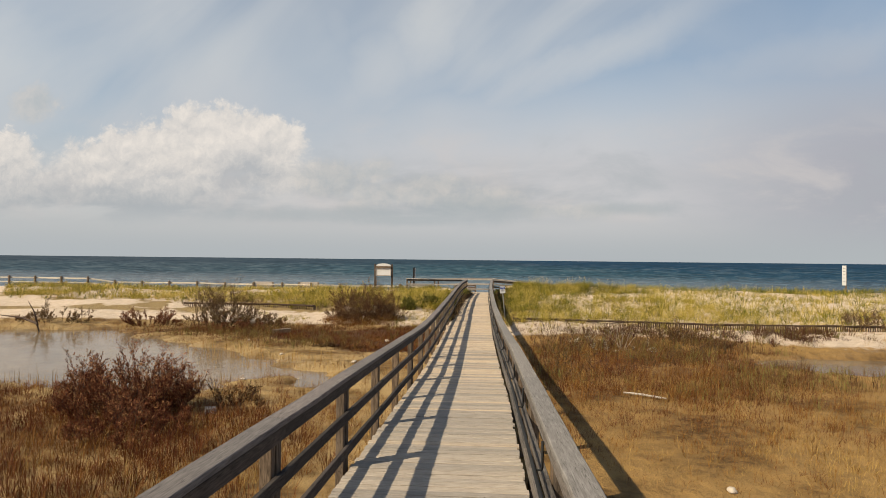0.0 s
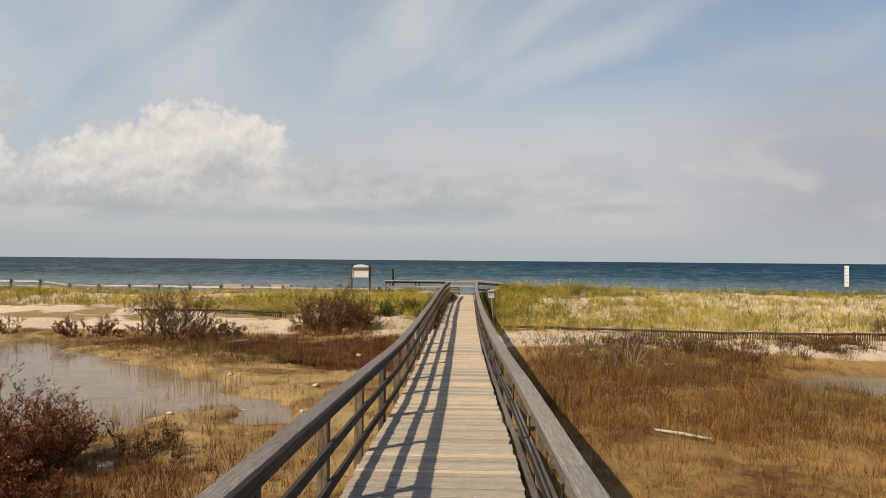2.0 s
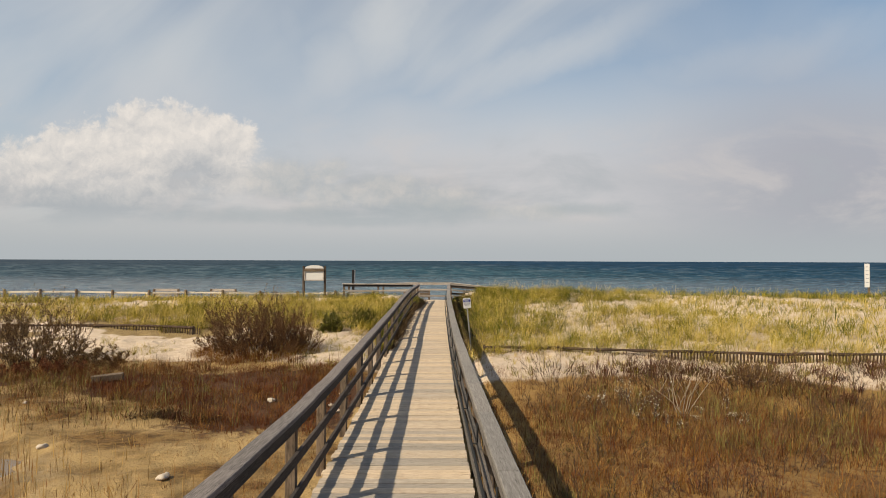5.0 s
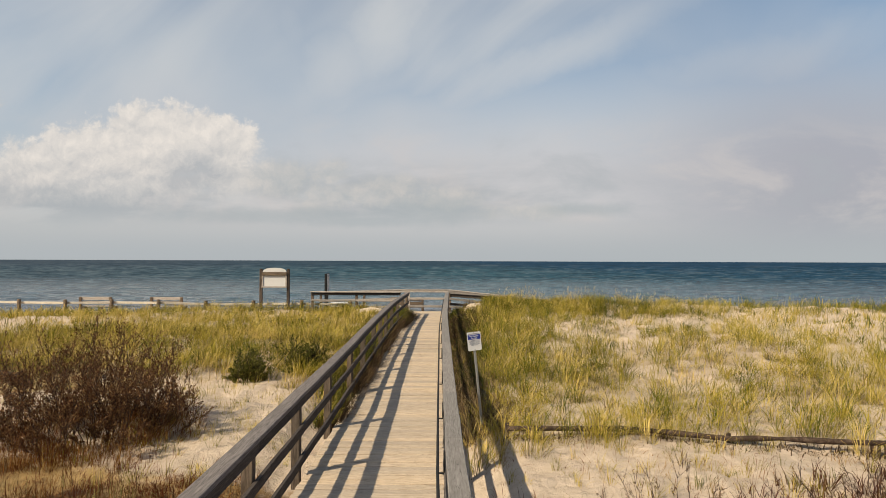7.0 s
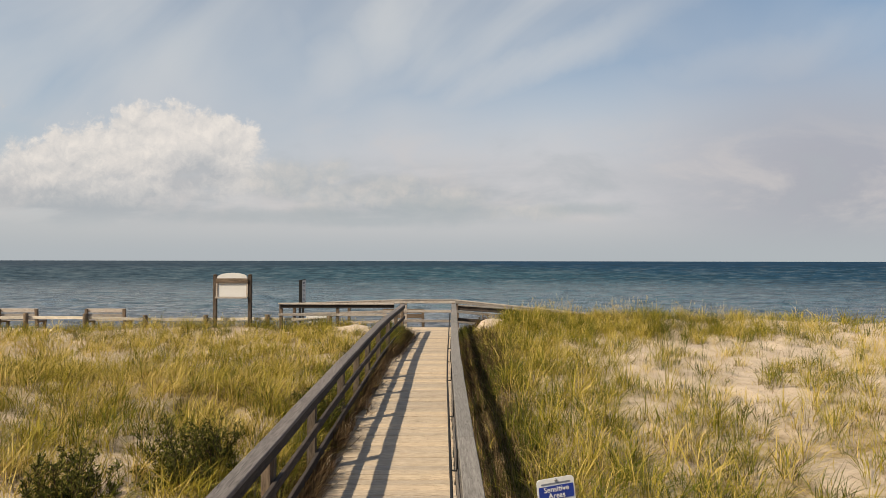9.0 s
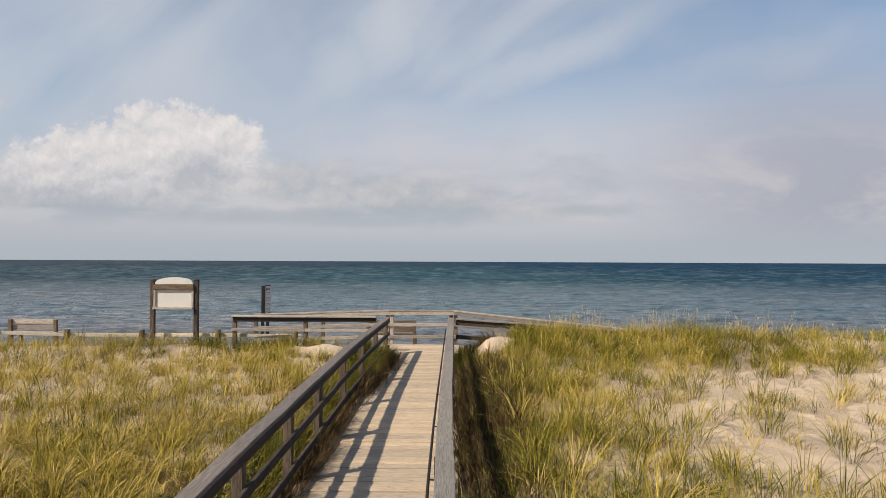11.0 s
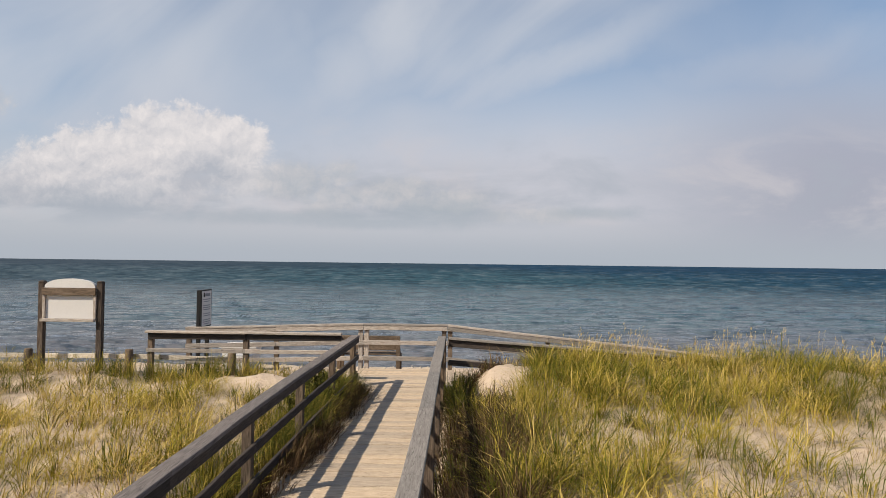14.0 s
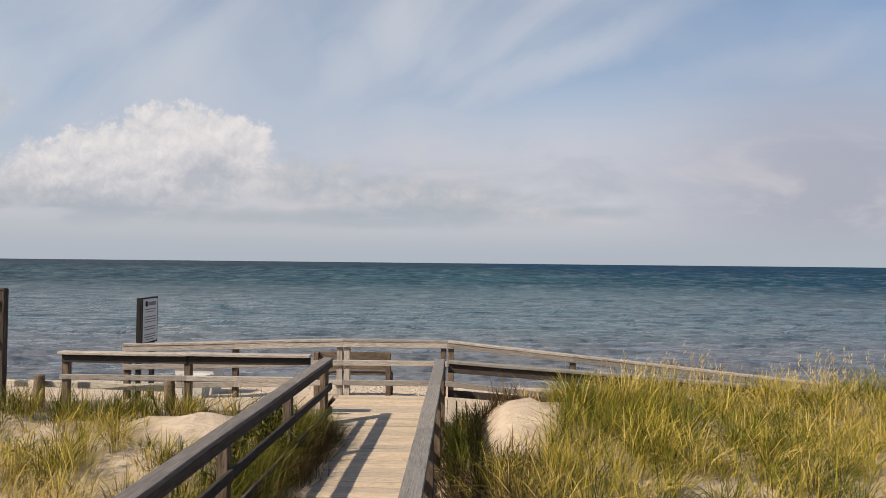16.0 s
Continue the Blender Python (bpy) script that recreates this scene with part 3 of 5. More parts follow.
def make_ground():
    xs = axis(-12.0, 13.0, 0.12, -1500, 1500, 1.13)
    ys = axis(-2.0, 38.0, 0.12, -1500, 2500, 1.13)
    X, Y = np.meshgrid(xs, ys)
    Z = ground_z(X, Y)
    nx, ny = len(xs), len(ys)
    me = bpy.data.meshes.new("ground")
    co = np.stack([X.ravel(), Y.ravel(), Z.ravel()], 1).astype(np.float32)
    i = np.arange(nx * ny).reshape(ny, nx)
    q = np.stack([i[:-1, :-1], i[:-1, 1:], i[1:, 1:], i[1:, :-1]], -1).reshape(-1, 4)
    me.vertices.add(len(co))
    me.vertices.foreach_set("co", co.ravel())
    me.loops.add(q.size)
    me.loops.foreach_set("vertex_index", q.ravel().astype(np.int32))
    me.polygons.add(len(q))
    me.polygons.foreach_set("loop_start", np.arange(0, q.size, 4, dtype=np.int32))
    me.update(calc_edges=True)
    me.polygons.foreach_set("use_smooth", np.ones(len(q), bool))
    x, y, z = co.T
    by = bank_y(x)
    set_attr(me, "marsh", 1 - ramp(y, by - 2.0, by - 0.2))
    set_attr(me, "wet", np.maximum(ramp(pond_depth(x, y), -0.3, 0.05), ramp(y, 39.5, 41.5)))
    set_attr(me, "litter", ramp(y, by - 0.4, by + 1.5) * ramp(fbm(x * 0.6, y * 0.6, 21), 0.42, 0.62) * (1 - ramp(y, 34.5, 36)) * np.where(x < 0, 0.85 - 0.45 * ramp(y, 26, 29), 0.25 + 0.30 * ramp(y, 18.8, 20.0) * (1 - ramp(y, 22.5, 24.5))) * (1 - 1.2 * np.exp(-((x + 2.6) / 1.7) ** 4 - ((y - 18.6) / 1.9) ** 4)).clip(0, 1) * (1 - np.exp(-((x + 2.0) / 1.2) ** 2 - ((y - 33.3) / 0.9) ** 2)) * (1 - np.exp(-((x - 1.8) / 0.7) ** 2 - ((y - 33.8) / 0.8) ** 2)))
    bed = np.minimum(12.2 + 0.95 * np.maximum(-2.8 - x, 0), 15.4) + (fbm(x * 0.9, y * 0.9, 91) - 0.5) * 2.4
    left = ramp(y, bed - 0.7, bed + 1.1) * (1 - ramp(y + (fbm(x * 1.1, y * 1.1, 92) - 0.5) * 1.6, 15.6, 17.0)) * (x < -0.9) * ramp(x, -11.0, -9.0)
    right = 0.45 * np.exp(-((x - 4.2) / 3.2) ** 4 - ((y - 11.6) / 3.4) ** 4) * (x > 0.9)
    set_attr(me, "peat", left + right)
    me.materials.append(M_GROUND)
    tagged(new("ground", me), "sandy dune and marsh ground running down to a beach", "ground", "", "structure")


make_ground()


def make_sea():
    """A sheet with real small waves near the shore that flatten out far off."""
    ys, step = [40.3], 0.15
    while ys[-1] < 4800:
        ys.append(ys[-1] + step)
        step *= 1.017 if ys[-1] < 150 else 1.2
    ys = np.array(ys)
    fan = np.concatenate([[-9.0, -3.0, -1.6], np.linspace(-1.05, 1.05, 320), [1.6, 3.0, 9.0]])
    X = fan[None, :] * (ys[:, None] - 18.0)
    Y = np.repeat(ys[:, None], len(fan), 1)
    r = random.Random(77)
    Z = np.zeros_like(X)
    for i in range(16):
        wl = 0.40 * 1.14 ** i
        a = radians(-86 + r.gauss(0, 11))
        ph = (X * math.cos(a) + Y * math.sin(a)) * 2 * math.pi / wl + r.uniform(0, 6.28) + 4.0 * fbm(X / wl / 7.0, Y / wl / 3.5, 90 + i, 2)
        Z += 0.015 * wl ** 0.5 * np.sin(ph) * (0.35 + 1.1 * fbm(X * 0.09, Y * 0.09, 120 + i, 2)) * np.clip(wl / np.maximum(0.05 * (Y - 36), 0.3), 0, 1)
    Z *= ramp(Y, 40.3, 43.0) * (1 - ramp(Y, 120, 260))
    nx, ny = len(fan), len(ys)
    i = np.arange(nx * ny).reshape(ny, nx)
    q = np.stack([i[:-1, :-1], i[:-1, 1:], i[1:, 1:], i[1:, :-1]], -1).reshape(-1, 4)
    me = bpy.data.meshes.new("sea")
    me.vertices.add(nx * ny)
    me.vertices.foreach_set("co", np.stack([X.ravel(), Y.ravel(), Z.ravel() - 0.62], 1).astype(np.float32).ravel())
    me.loops.add(q.size)
    me.loops.foreach_set("vertex_index", q.ravel().astype(np.int32))
    me.polygons.add(len(q))
    me.polygons.foreach_set("loop_start", np.arange(0, q.size, 4, dtype=np.int32))
    me.update(calc_edges=True)
    me.polygons.foreach_set("use_smooth", np.ones(len(q), bool))
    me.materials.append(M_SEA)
    tagged(new("sea", me), "blue-green sea with small ripples up to the horizon", "sea", "", "structure")


make_sea()
for x0, x1, y0, y1, lab in ((-40, -1.6, 4, 18, "shallow grey-brown pond beside the boardwalk"), (4.5, 20, 9.5, 15.5, "small shallow pond at the foot of the dune")):
    tagged(new("pond", mesh_from("pond", [(x0, y0, POND_Z), (x1, y0, POND_Z), (x1, y1, POND_Z), (x0, y1, POND_Z)], [(0, 1, 2, 3)], M_POND)), lab, "pond", "", "structure")

# ---- boardwalk ----
HALF, RAIL = 0.755, 0.85
rng = random.Random(4)
walkway = thing("boardwalk", "weathered wooden boardwalk with plank deck and railings on both sides", "boardwalk")
STATIONS = [-7.4, -5.6, -3.85, -2.1, -0.33, 1.70, 3.5, 5.25, 7.15, 8.9, 10.3, 11.9, 13.65, 15.2, 16.9, 18.8, 20.95, 22.6, 24.5, 26.05, 27.57, 29.37, 31.2, 32.95, 34.62]


def rails_between(parent, p, q, side, heights=(0.475, 0.165), cap=None, mat=M_RAIL_SHADED):
    """Cap, fascia and two rails from p to q (deck points at the inner face); side: unit vector pointing away from the deck."""
    p, q, o = Vector(p), Vector(q), Vector(side)
    up = Vector((0, 0, 1))
    beam("cap_rail", p + o * 0.062 + up * (RAIL - 0.019), q + o * 0.062 + up * (RAIL - 0.019), 0.135, 0.038, cap or mat, parent, rng)
    beam("fascia_rail", p + o * 0.022 + up * (RAIL - 0.082), q + o * 0.022 + up * (RAIL - 0.082), 0.038, 0.088, mat, parent, rng)
    for h in heights:
        beam("mid_rail", p + o * 0.022 + up * h, q + o * 0.022 + up * h, 0.038, 0.085, mat, parent, rng)


def rail_post(parent, p, side, low=-0.7, mat=M_POST):
    p, o = Vector(p), Vector(side)
    c = p + o * 0.088
    beam("post", c + Vector((0, 0, low)), c + Vector((0, 0, RAIL - 0.04)), 0.089, 0.089, mat, parent)


def edge(y, s):
    return deck_x(y) + s * half_width(y)


for s in (-1, 1):
    for i, y in enumerate(STATIONS):
        rail_post(walkway, (edge(y, s), y, deck_z(y)), (s, 0, 0))
        if y < 2.5 or i % 4 == 0:
            c = Vector((edge(y, s) + s * 0.09, y - 0.083, deck_z(y)))
            beam("support_post", c + Vector((0, 0, -0.7)), c + Vector((0, 0, RAIL - 0.05)), 0.070, 0.075, M_POST, walkway)
    for y0, y1 in zip(STATIONS[:-1], STATIONS[1:]):
        a, b = y0 + 0.002, y1 - 0.002
        if y1 == STATIONS[-1]:
            b += 0.1
        # left rails get the painted shade tone, right rails the sunlit one
        rails_between(walkway, (edge(a, s), a, deck_z(a)), (edge(b, s), b, deck_z(b)), (s, 0, 0), cap=M_CAPDARK if s < 0 else M_CAP, mat=M_RAIL_SHADED if s < 0 else M_RAIL_LIT)
for s in (-0.58, 0.0, 0.56):
    for y0, y1 in zip(DECK_Y[:-1], DECK_Y[1:]):
        y1 = min(y1, 34.6)
        beam("joist", (s + deck_x(y0), y0, deck_z(y0) - 0.13), (s + deck_x(y1), y1, deck_z(y1) - 0.13), 0.05, 0.18, M_POST, walkway)

# a thin black handrail on brackets along the inner side of one railing
pipe = []
for y in STATIONS:
    x, z = edge(y, 1) - 0.060, deck_z(y) + 0.58
    pipe.append((x, y, z))
    add("bracket", tube_mesh("bracket", [(x, y, z), (x + 0.046, y, z - 0.004), (x + 0.051, y, z + 0.012), (x + 0.052, y, z + 0.17)], [0.008] * 4, M_BLACK, 6), walkway)
add("handrail", tube_mesh("handrail", pipe, [0.012] * len(pipe), M_BLACK, 8), walkway, None, "thin black metal handrail")

# the cross landing at the seaward end, with a ramp falling to each side
landing = thing("landing", "wooden cross landing with railings and ramps at the beach end", "boardwalk", (0, 35.7, 0))


def cross_z(x):
    return 0.06 - 0.067 * max(0.0, x - 0.9) - 0.033 * max(0.0, -0.8 - x)


def far_z(x):
    """The seaward railing starts a little higher and falls faster than the floor."""
    return cross_z(x) + 0.035 - 0.034 * max(0.0, x - 0.9)


for xa, xb in ((-4.3, -2.5), (-2.5, -0.76), (-0.76, 0.9), (0.9, 2.9), (2.9, 5.0), (5.0, 7.15)):
    rails_between(landing, (xa + 0.002, 36.45, far_z(xa)), (xb - 0.002, 36.45, far_z(xb)), (0, 1, 0), mat=M_PALE if xb < 2 else M_CAP, cap=M_PALE)
for x in (-4.25, -2.5, -0.82, -0.70, 0.84, 0.96, 2.9, 5.0, 7.1):
    rail_post(landing, (x, 36.45, far_z(x)), (0, 1, 0), -0.7, M_PALE if -1 < x < 0 else M_POST)
# fascia below the pale cap reuses the rail colour with shade painted in
for xa, xb in ((-4.33, -2.6), (-2.6, -0.93)):
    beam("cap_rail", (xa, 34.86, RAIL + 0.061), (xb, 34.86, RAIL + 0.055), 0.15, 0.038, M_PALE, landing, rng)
    beam("fascia_rail", (xa + 0.03, 34.86, RAIL - 0.02), (xb, 34.86, RAIL - 0.02), 0.038, 0.10, M_RAIL_SHADED, landing, rng)
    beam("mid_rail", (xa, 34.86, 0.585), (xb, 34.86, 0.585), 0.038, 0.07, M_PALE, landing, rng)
for x in (-4.27, -2.6):
    beam("post", (x, 34.91, -0.5), (x, 34.91, RAIL + 0.03), 0.089, 0.089, M_POST, landing)
for xa, xb in ((0.93, 3.0), (3.0, 5.2), (5.2, 8.4)):
    za, zb = cross_z(xa), cross_z(xb)
    # fascia and mid rail below reuse the painted shade tone too
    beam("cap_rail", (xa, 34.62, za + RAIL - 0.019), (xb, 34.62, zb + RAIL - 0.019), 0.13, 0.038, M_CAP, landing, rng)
    beam("fascia_rail", (xa, 34.62, za + RAIL - 0.10), (xb, 34.62, zb + RAIL - 0.10), 0.038, 0.12, M_RAIL_SHADED, landing, rng)
    beam("mid_rail", (xa, 34.62, za + 0.42), (xb, 34.62, zb + 0.42), 0.038, 0.09, M_RAIL_SHADED, landing, rng)
for x in (3.0, 5.2, 8.3):
    beam("post", (x, 34.56, cross_z(x) - 0.5), (x, 34.56, cross_z(x) + RAIL - 0.04), 0.089, 0.089, M_POST, landing)
for y in (34.9, 35.7, 36.4):
    beam("joist", (-4.3, y, cross_z(-4.3) - 0.13), (-0.8, y, -0.07), 0.05, 0.18, M_POST, landing)
    beam("joist", (-0.8, y, -0.07), (0.9, y, -0.07), 0.05, 0.18, M_POST, landing)
    beam("joist", (0.9, y, -0.07), (7.2, y, cross_z(7.2) - 0.13), 0.05, 0.18, M_POST, landing)

# ---- grasses ----
gen = np.random.default_rng(11)


def blades(name, mat, base, height, lean, width, tone, label, category, arched=False):
    """One sheet of tapering blades bent over by lean: a foot, a middle and a tip, or, arched, a pointed foot, two rings and a tip."""
    n = len(base)
    ang = np.arctan2(lean[:, 1], lean[:, 0]) + np.pi / 2 + gen.normal(0, 0.7, n)
    w = np.stack([np.cos(ang) * width / 2, np.sin(ang) * width / 2, np.zeros(n)], 1)
    bend = np.minimum(np.hypot(lean[:, 0], lean[:, 1]) / np.maximum(height, 1e-3), 1.3)

    def spine(t):
        out = t ** 1.9
        return base + np.stack([lean[:, 0] * out, lean[:, 1] * out, height * (t - 0.42 * bend ** 1.3 * t ** 2.2)], 1)
    if arched:
        a, b = spine(0.42), spine(0.76)
        rows = [base, a + w, a - w, b + w * 0.75, b - w * 0.75, spine(1.0)]
        order, cuts, loop_n = [0, 1, 2, 2, 1, 3, 4, 4, 3, 5], [0, 3, 7], 10
    else:
        m = spine(0.58)
        rows = [base - w, base + w, m + w * 0.8, m - w * 0.8, spine(1.0)]
        order, cuts, loop_n = [0, 1, 2, 3, 3, 2, 4], [0, 4], 7
    v = np.stack(rows, 1).astype(np.float32)
    size = len(rows)
    loops = (np.arange(n)[:, None] * size + np.array([order])).ravel().astype(np.int32)
    starts = (np.arange(n)[:, None] * loop_n + np.array([cuts])).ravel().astype(np.int32)
    me = bpy.data.meshes.new(name)
    me.vertices.add(n * size)
    me.vertices.foreach_set("co", v.ravel())
    me.loops.add(len(loops))
    me.loops.foreach_set("vertex_index", loops)
    me.polygons.add(len(starts))
    me.polygons.foreach_set("loop_start", starts)
    me.update(calc_edges=True)
    set_attr(me, "tone", np.repeat(np.clip(tone, 0, 1), size))
    me.materials.append(mat)
    return tagged(new(name, me), label, category, "", "stuff")


def scatter(count, x0, x1, y0, y1, density):
    x, y = gen.uniform(x0, x1, count), gen.uniform(y0, y1, count)
    keep = (gen.random(count) < density(x, y)) & (np.abs(x - 0.3) < 0.74 * (y + 4.6) + 0.6)
    return x[keep], y[keep]


def clumps(x, y, per, radius, height, width, tone, spread=0.75, wind=(0.10, 0.06), stray=0.18):
    """Blades of tufts that stand at x, y; every argument may be an array over the tufts."""
    n = len(x)
    per = np.broadcast_to(per, n).astype(int)
    rep = lambda a: np.repeat(np.broadcast_to(a, n), per)
    m = per.sum()
    a, r = gen.uniform(0, 2 * np.pi, m), np.sqrt(gen.random(m)) * rep(radius)
    bx, by = rep(x) + np.cos(a) * r, rep(y) + np.sin(a) * r
    h = rep(height) * gen.uniform(0.45, 1.12, m)
    out = r / np.maximum(rep(radius), 1e-3) * spread * gen.uniform(0.3, 1.3, m)
    lean = np.stack([np.cos(a) * out * h + wind[0] * h + gen.normal(0, stray, m) * h, np.sin(a) * out * h + wind[1] * h + gen.normal(0, stray, m) * h], 1)
    base = np.stack([bx, by, ground_z(bx, by) - 0.02], 1)
    return base, h * 0.93, lean, rep(width) * gen.uniform(0.7, 1.3, m), rep(tone) + gen.normal(0, 0.17, m)


def off_deck(x, y, m=0.0):
    on = (np.abs(x - deck_x(y)) < 0.90 + m) & (y < 37)
    cross = (y > 34.45) & (x > -4.5) & (x < 8.5)
    return ~(on | cross)


def heap_free(x, y):
    return (((x - 1.58) / 0.54) ** 2 + ((y - 33.2) / 1.15) ** 2 > 1) & (((x + 1.75) / 0.65) ** 2 + ((y - 33.3) / 0.7) ** 2 > 1)


def dune_density(x, y):
    by = np.where(x < -4.6, 20.4 + 0.12 * (-4.6 - x), np.where(x < 0, 19.3 + 0.25 * (-1 - x), bank_y(x)))
    d = ramp(y, by + 0.6, by + 1.6) * (1 - ramp(y, 34.6, 35.6))
    patch = 0.45 * ramp(fbm(x * 0.7, y * 0.5, 31, 2), 0.38, 0.60) + 0.55 * ramp(fbm(x * 1.7, y * 1.4, 32, 2), 0.38, 0.60)
    sandy = np.where(x > 0, ramp(x, 2.2, 4.5) * (0.40 * ramp(y, 17.5, 19.0) + 0.40 * ramp(y, 22.0, 24.5)) * (1 - 0.75 * ramp(y, 31.4, 32.4)), ramp(-x, 1.8, 3.5) * ramp(y, 26.5, 29.5) * 0.30)
    d = d * (np.where((x > 0) & (y < 23.5), 0.55, np.where(x > 0, 0.30, 0.34)) + 0.66 * patch).clip(0, 1) * (1 - 0.50 * sandy)
    return d * off_deck(x, y, 0.15) * heap_free(x, y) * np.where((x > 0) & (y > 19.5), ramp(x, 1.2, 1.7), 1.0)


x, y = scatter(25500, -30, 30, 17, 35.7, dune_density)
far = np.abs(x) > 10
tone = np.where(x < 0, 0.50, 0.46) + (fbm(x * 0.5, y * 0.5, 41) - 0.5) * 0.9 + gen.normal(0, 0.30, len(x)) - 0.12 * ramp(y, 31, 34) - 0.10 * (x > 0) * ramp(y, 23, 26)
big = gen.random(len(x)) ** 1.6
hgt = 0.24 + 0.30 * big + 0.18 * (fbm(x * 0.4, y * 0.4, 42) - 0.3) + gen.uniform(-0.06, 0.06, len(x)) + np.where(x > 0, 0.10, 0.0) * np.exp(-((y - 33.6) / 1.4) ** 2)
blades("dune_grass", M_DUNE, *clumps(x, y, np.where(far, 9, (11 + 27 * big).astype(int)), 0.04 + 0.10 * big, hgt, np.where(far, 0.012, 0.0066), tone, 1.1, (0.14, 0.05), 0.30),
       "yellow-green beach grass in tufts on the dunes", "grass", True)
near = (np.abs(x) < 8) & (gen.random(len(x)) < 0.85)
x, y = x[near] + gen.normal(0, 0.03, near.sum()), y[near] + gen.normal(0, 0.03, near.sum())
blades("dead_thatch", M_THATCH, *clumps(x, y, gen.integers(8, 18, len(x)), gen.uniform(0.10, 0.20, len(x)), gen.uniform(0.08, 0.34, len(x)), 0.0052, gen.normal(0.42, 0.28, len(x)), 1.2),
       "dead brown thatch round the feet of the grass tufts", "grass")

# the thicker stands beside the walkway
def stand_density(a, b):
    left = 0.75 * (a < -0.9) * (1 - ramp(-a, 6.5, 9.5)) * ramp(b, 20.7, 21.9) * (1 - 0.80 * ramp(b, 26.0, 28.0)) * (0.55 + 0.45 * ramp(fbm(a * 0.8, b * 0.8, 35), 0.38, 0.56))
    right = 0.40 * (a > 0.9) * (1 - ramp(a, 2.0, 3.3)) * ramp(b, 18.4, 19.6) * (1 - ramp(b, 34.0, 34.5)) * (0.15 + 0.85 * ramp(fbm(a * 0.9, b * 0.9, 36), 0.40, 0.56))
    crest = 0.85 * (a > 0.9) * (1 - ramp(a, 7.0, 10.0)) * ramp(b, 30.4, 32.0) * (1 - ramp(b, 34.0, 34.6)) * (0.3 + 0.7 * ramp(fbm(a * 0.9, b * 0.9, 38), 0.40, 0.56))
    right = right * (1 + 2.2 * ramp(b, 26.0, 29.0)) + 0.12 * (a > 0.9) * (1 - ramp(a, 3.0, 4.6)) * ramp(b, 27.0, 30.0)
    return np.clip(left + (right + crest) * ramp(a, 1.15, 1.55) ** (a > 0), 0, 1) * off_deck(a, b, 0.12) * heap_free(a, b)


x, y = scatter(13000, -9.5, 10.0, 18.4, 34.5, stand_density)
tone = np.where(x < 0, 0.52, 0.40) + (fbm(x * 0.8, y * 0.8, 43) - 0.5) * 1.1 + gen.normal(0, 0.32, len(x))
hgt = np.where(x < 0, 0.36, 0.46) * gen.uniform(0.6, 1.25, len(x))
blades("beach_grass", M_DUNE, *clumps(x, y, gen.integers(17, 34, len(x)), gen.uniform(0.04, 0.12, len(x)), hgt * 1.1, 0.0066, tone, 1.2, (0.14, 0.05), 0.34), "thick golden-green beach grass beside the boardwalk", "grass", True)

# brown thatch under the stands; its darker right-hand tone paints shade between tufts
brown = gen.random(len(x)) < np.where(x < -1.0, 0.75, 0.60)
x, y = x[brown] + gen.normal(0, 0.05, brown.sum()), y[brown] + gen.normal(0, 0.05, brown.sum())
blades("brown_thatch", M_THATCH, *clumps(x, y, gen.integers(8, 16, len(x)), gen.uniform(0.10, 0.22, len(x)), gen.uniform(0.10, 0.34, len(x)), 0.0058, gen.normal(0.0, 0.22, len(x)) + np.where(x < 0, 0.52, 0.25), 1.1), "brown dead thatch between golden beach grass", "grass")

# grass that leans in over the walkway's sheltered edge
y = np.concatenate([gen.uniform(19.2, 34.4, 650), gen.uniform(30.4, 34.4, 900)])
y = y[gen.random(1550) < 0.40 + 0.60 * ramp(fbm(y * 0.7, y * 0.1, 37), 0.40, 0.60)]
x = deck_x(y) - half_width(y) - 0.26 + 0.06 * ramp(y, 28, 31) + gen.normal(0, 0.08, len(y))
blades("edge_grass", M_GREEN, *clumps(x, y, gen.integers(16, 30, len(y)), 0.09, gen.uniform(0.22, 0.46, len(y)) + 0.20 * ramp(y, 30, 32), 0.006, gen.normal(0.5, 0.35, len(y)) - 0.10 * ramp(y, 29, 31), 0.6, (0.26, 0.0)),
       "tangled grass leaning over the boardwalk's edge", "grass")
# dead stalks and litter caught under the lower rail, the rails' shade in their tone
y = gen.uniform(19.0, 33.9, 3400)
y = y[gen.random(3400) < 0.25 + 0.75 * ramp(fbm(y * 0.9, y * 0.2, 39), 0.36, 0.56)]
x = deck_x(y) - half_width(y) + gen.normal(0, 1, len(y)) * (0.07 + 0.04 * ramp(y, 28, 31)) - 0.09 + 0.10 * ramp(y, 28, 31)
base, h, lean, w, tone = clumps(x, y, gen.integers(10, 22, len(y)), 0.12, gen.uniform(0.10, 0.36, len(y)) * (0.7 + 0.6 * fbm(y * 1.3, y * 0.3, 44)), 0.0075, gen.normal(0.06, 0.20, len(y)), 1.0, (0.14, 0.0), 0.30)
base[:, 2] = np.maximum(base[:, 2], np.where(np.abs(base[:, 0] - deck_x(base[:, 1])) < half_width(base[:, 1]), deck_z(base[:, 1]) + 0.002, -9.0))
blades("edge_litter", M_THATCH, base, h, lean, w, tone, "dead stalks caught under the boardwalk's lower rail, coloured dark for its shade", "grass")

# dead growth along the opposite railing, coloured darker seaward to deepen the rail's shade
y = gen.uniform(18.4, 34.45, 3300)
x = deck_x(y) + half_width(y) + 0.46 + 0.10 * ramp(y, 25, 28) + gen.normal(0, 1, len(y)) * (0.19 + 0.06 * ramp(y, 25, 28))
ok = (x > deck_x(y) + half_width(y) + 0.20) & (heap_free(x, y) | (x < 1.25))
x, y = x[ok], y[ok]
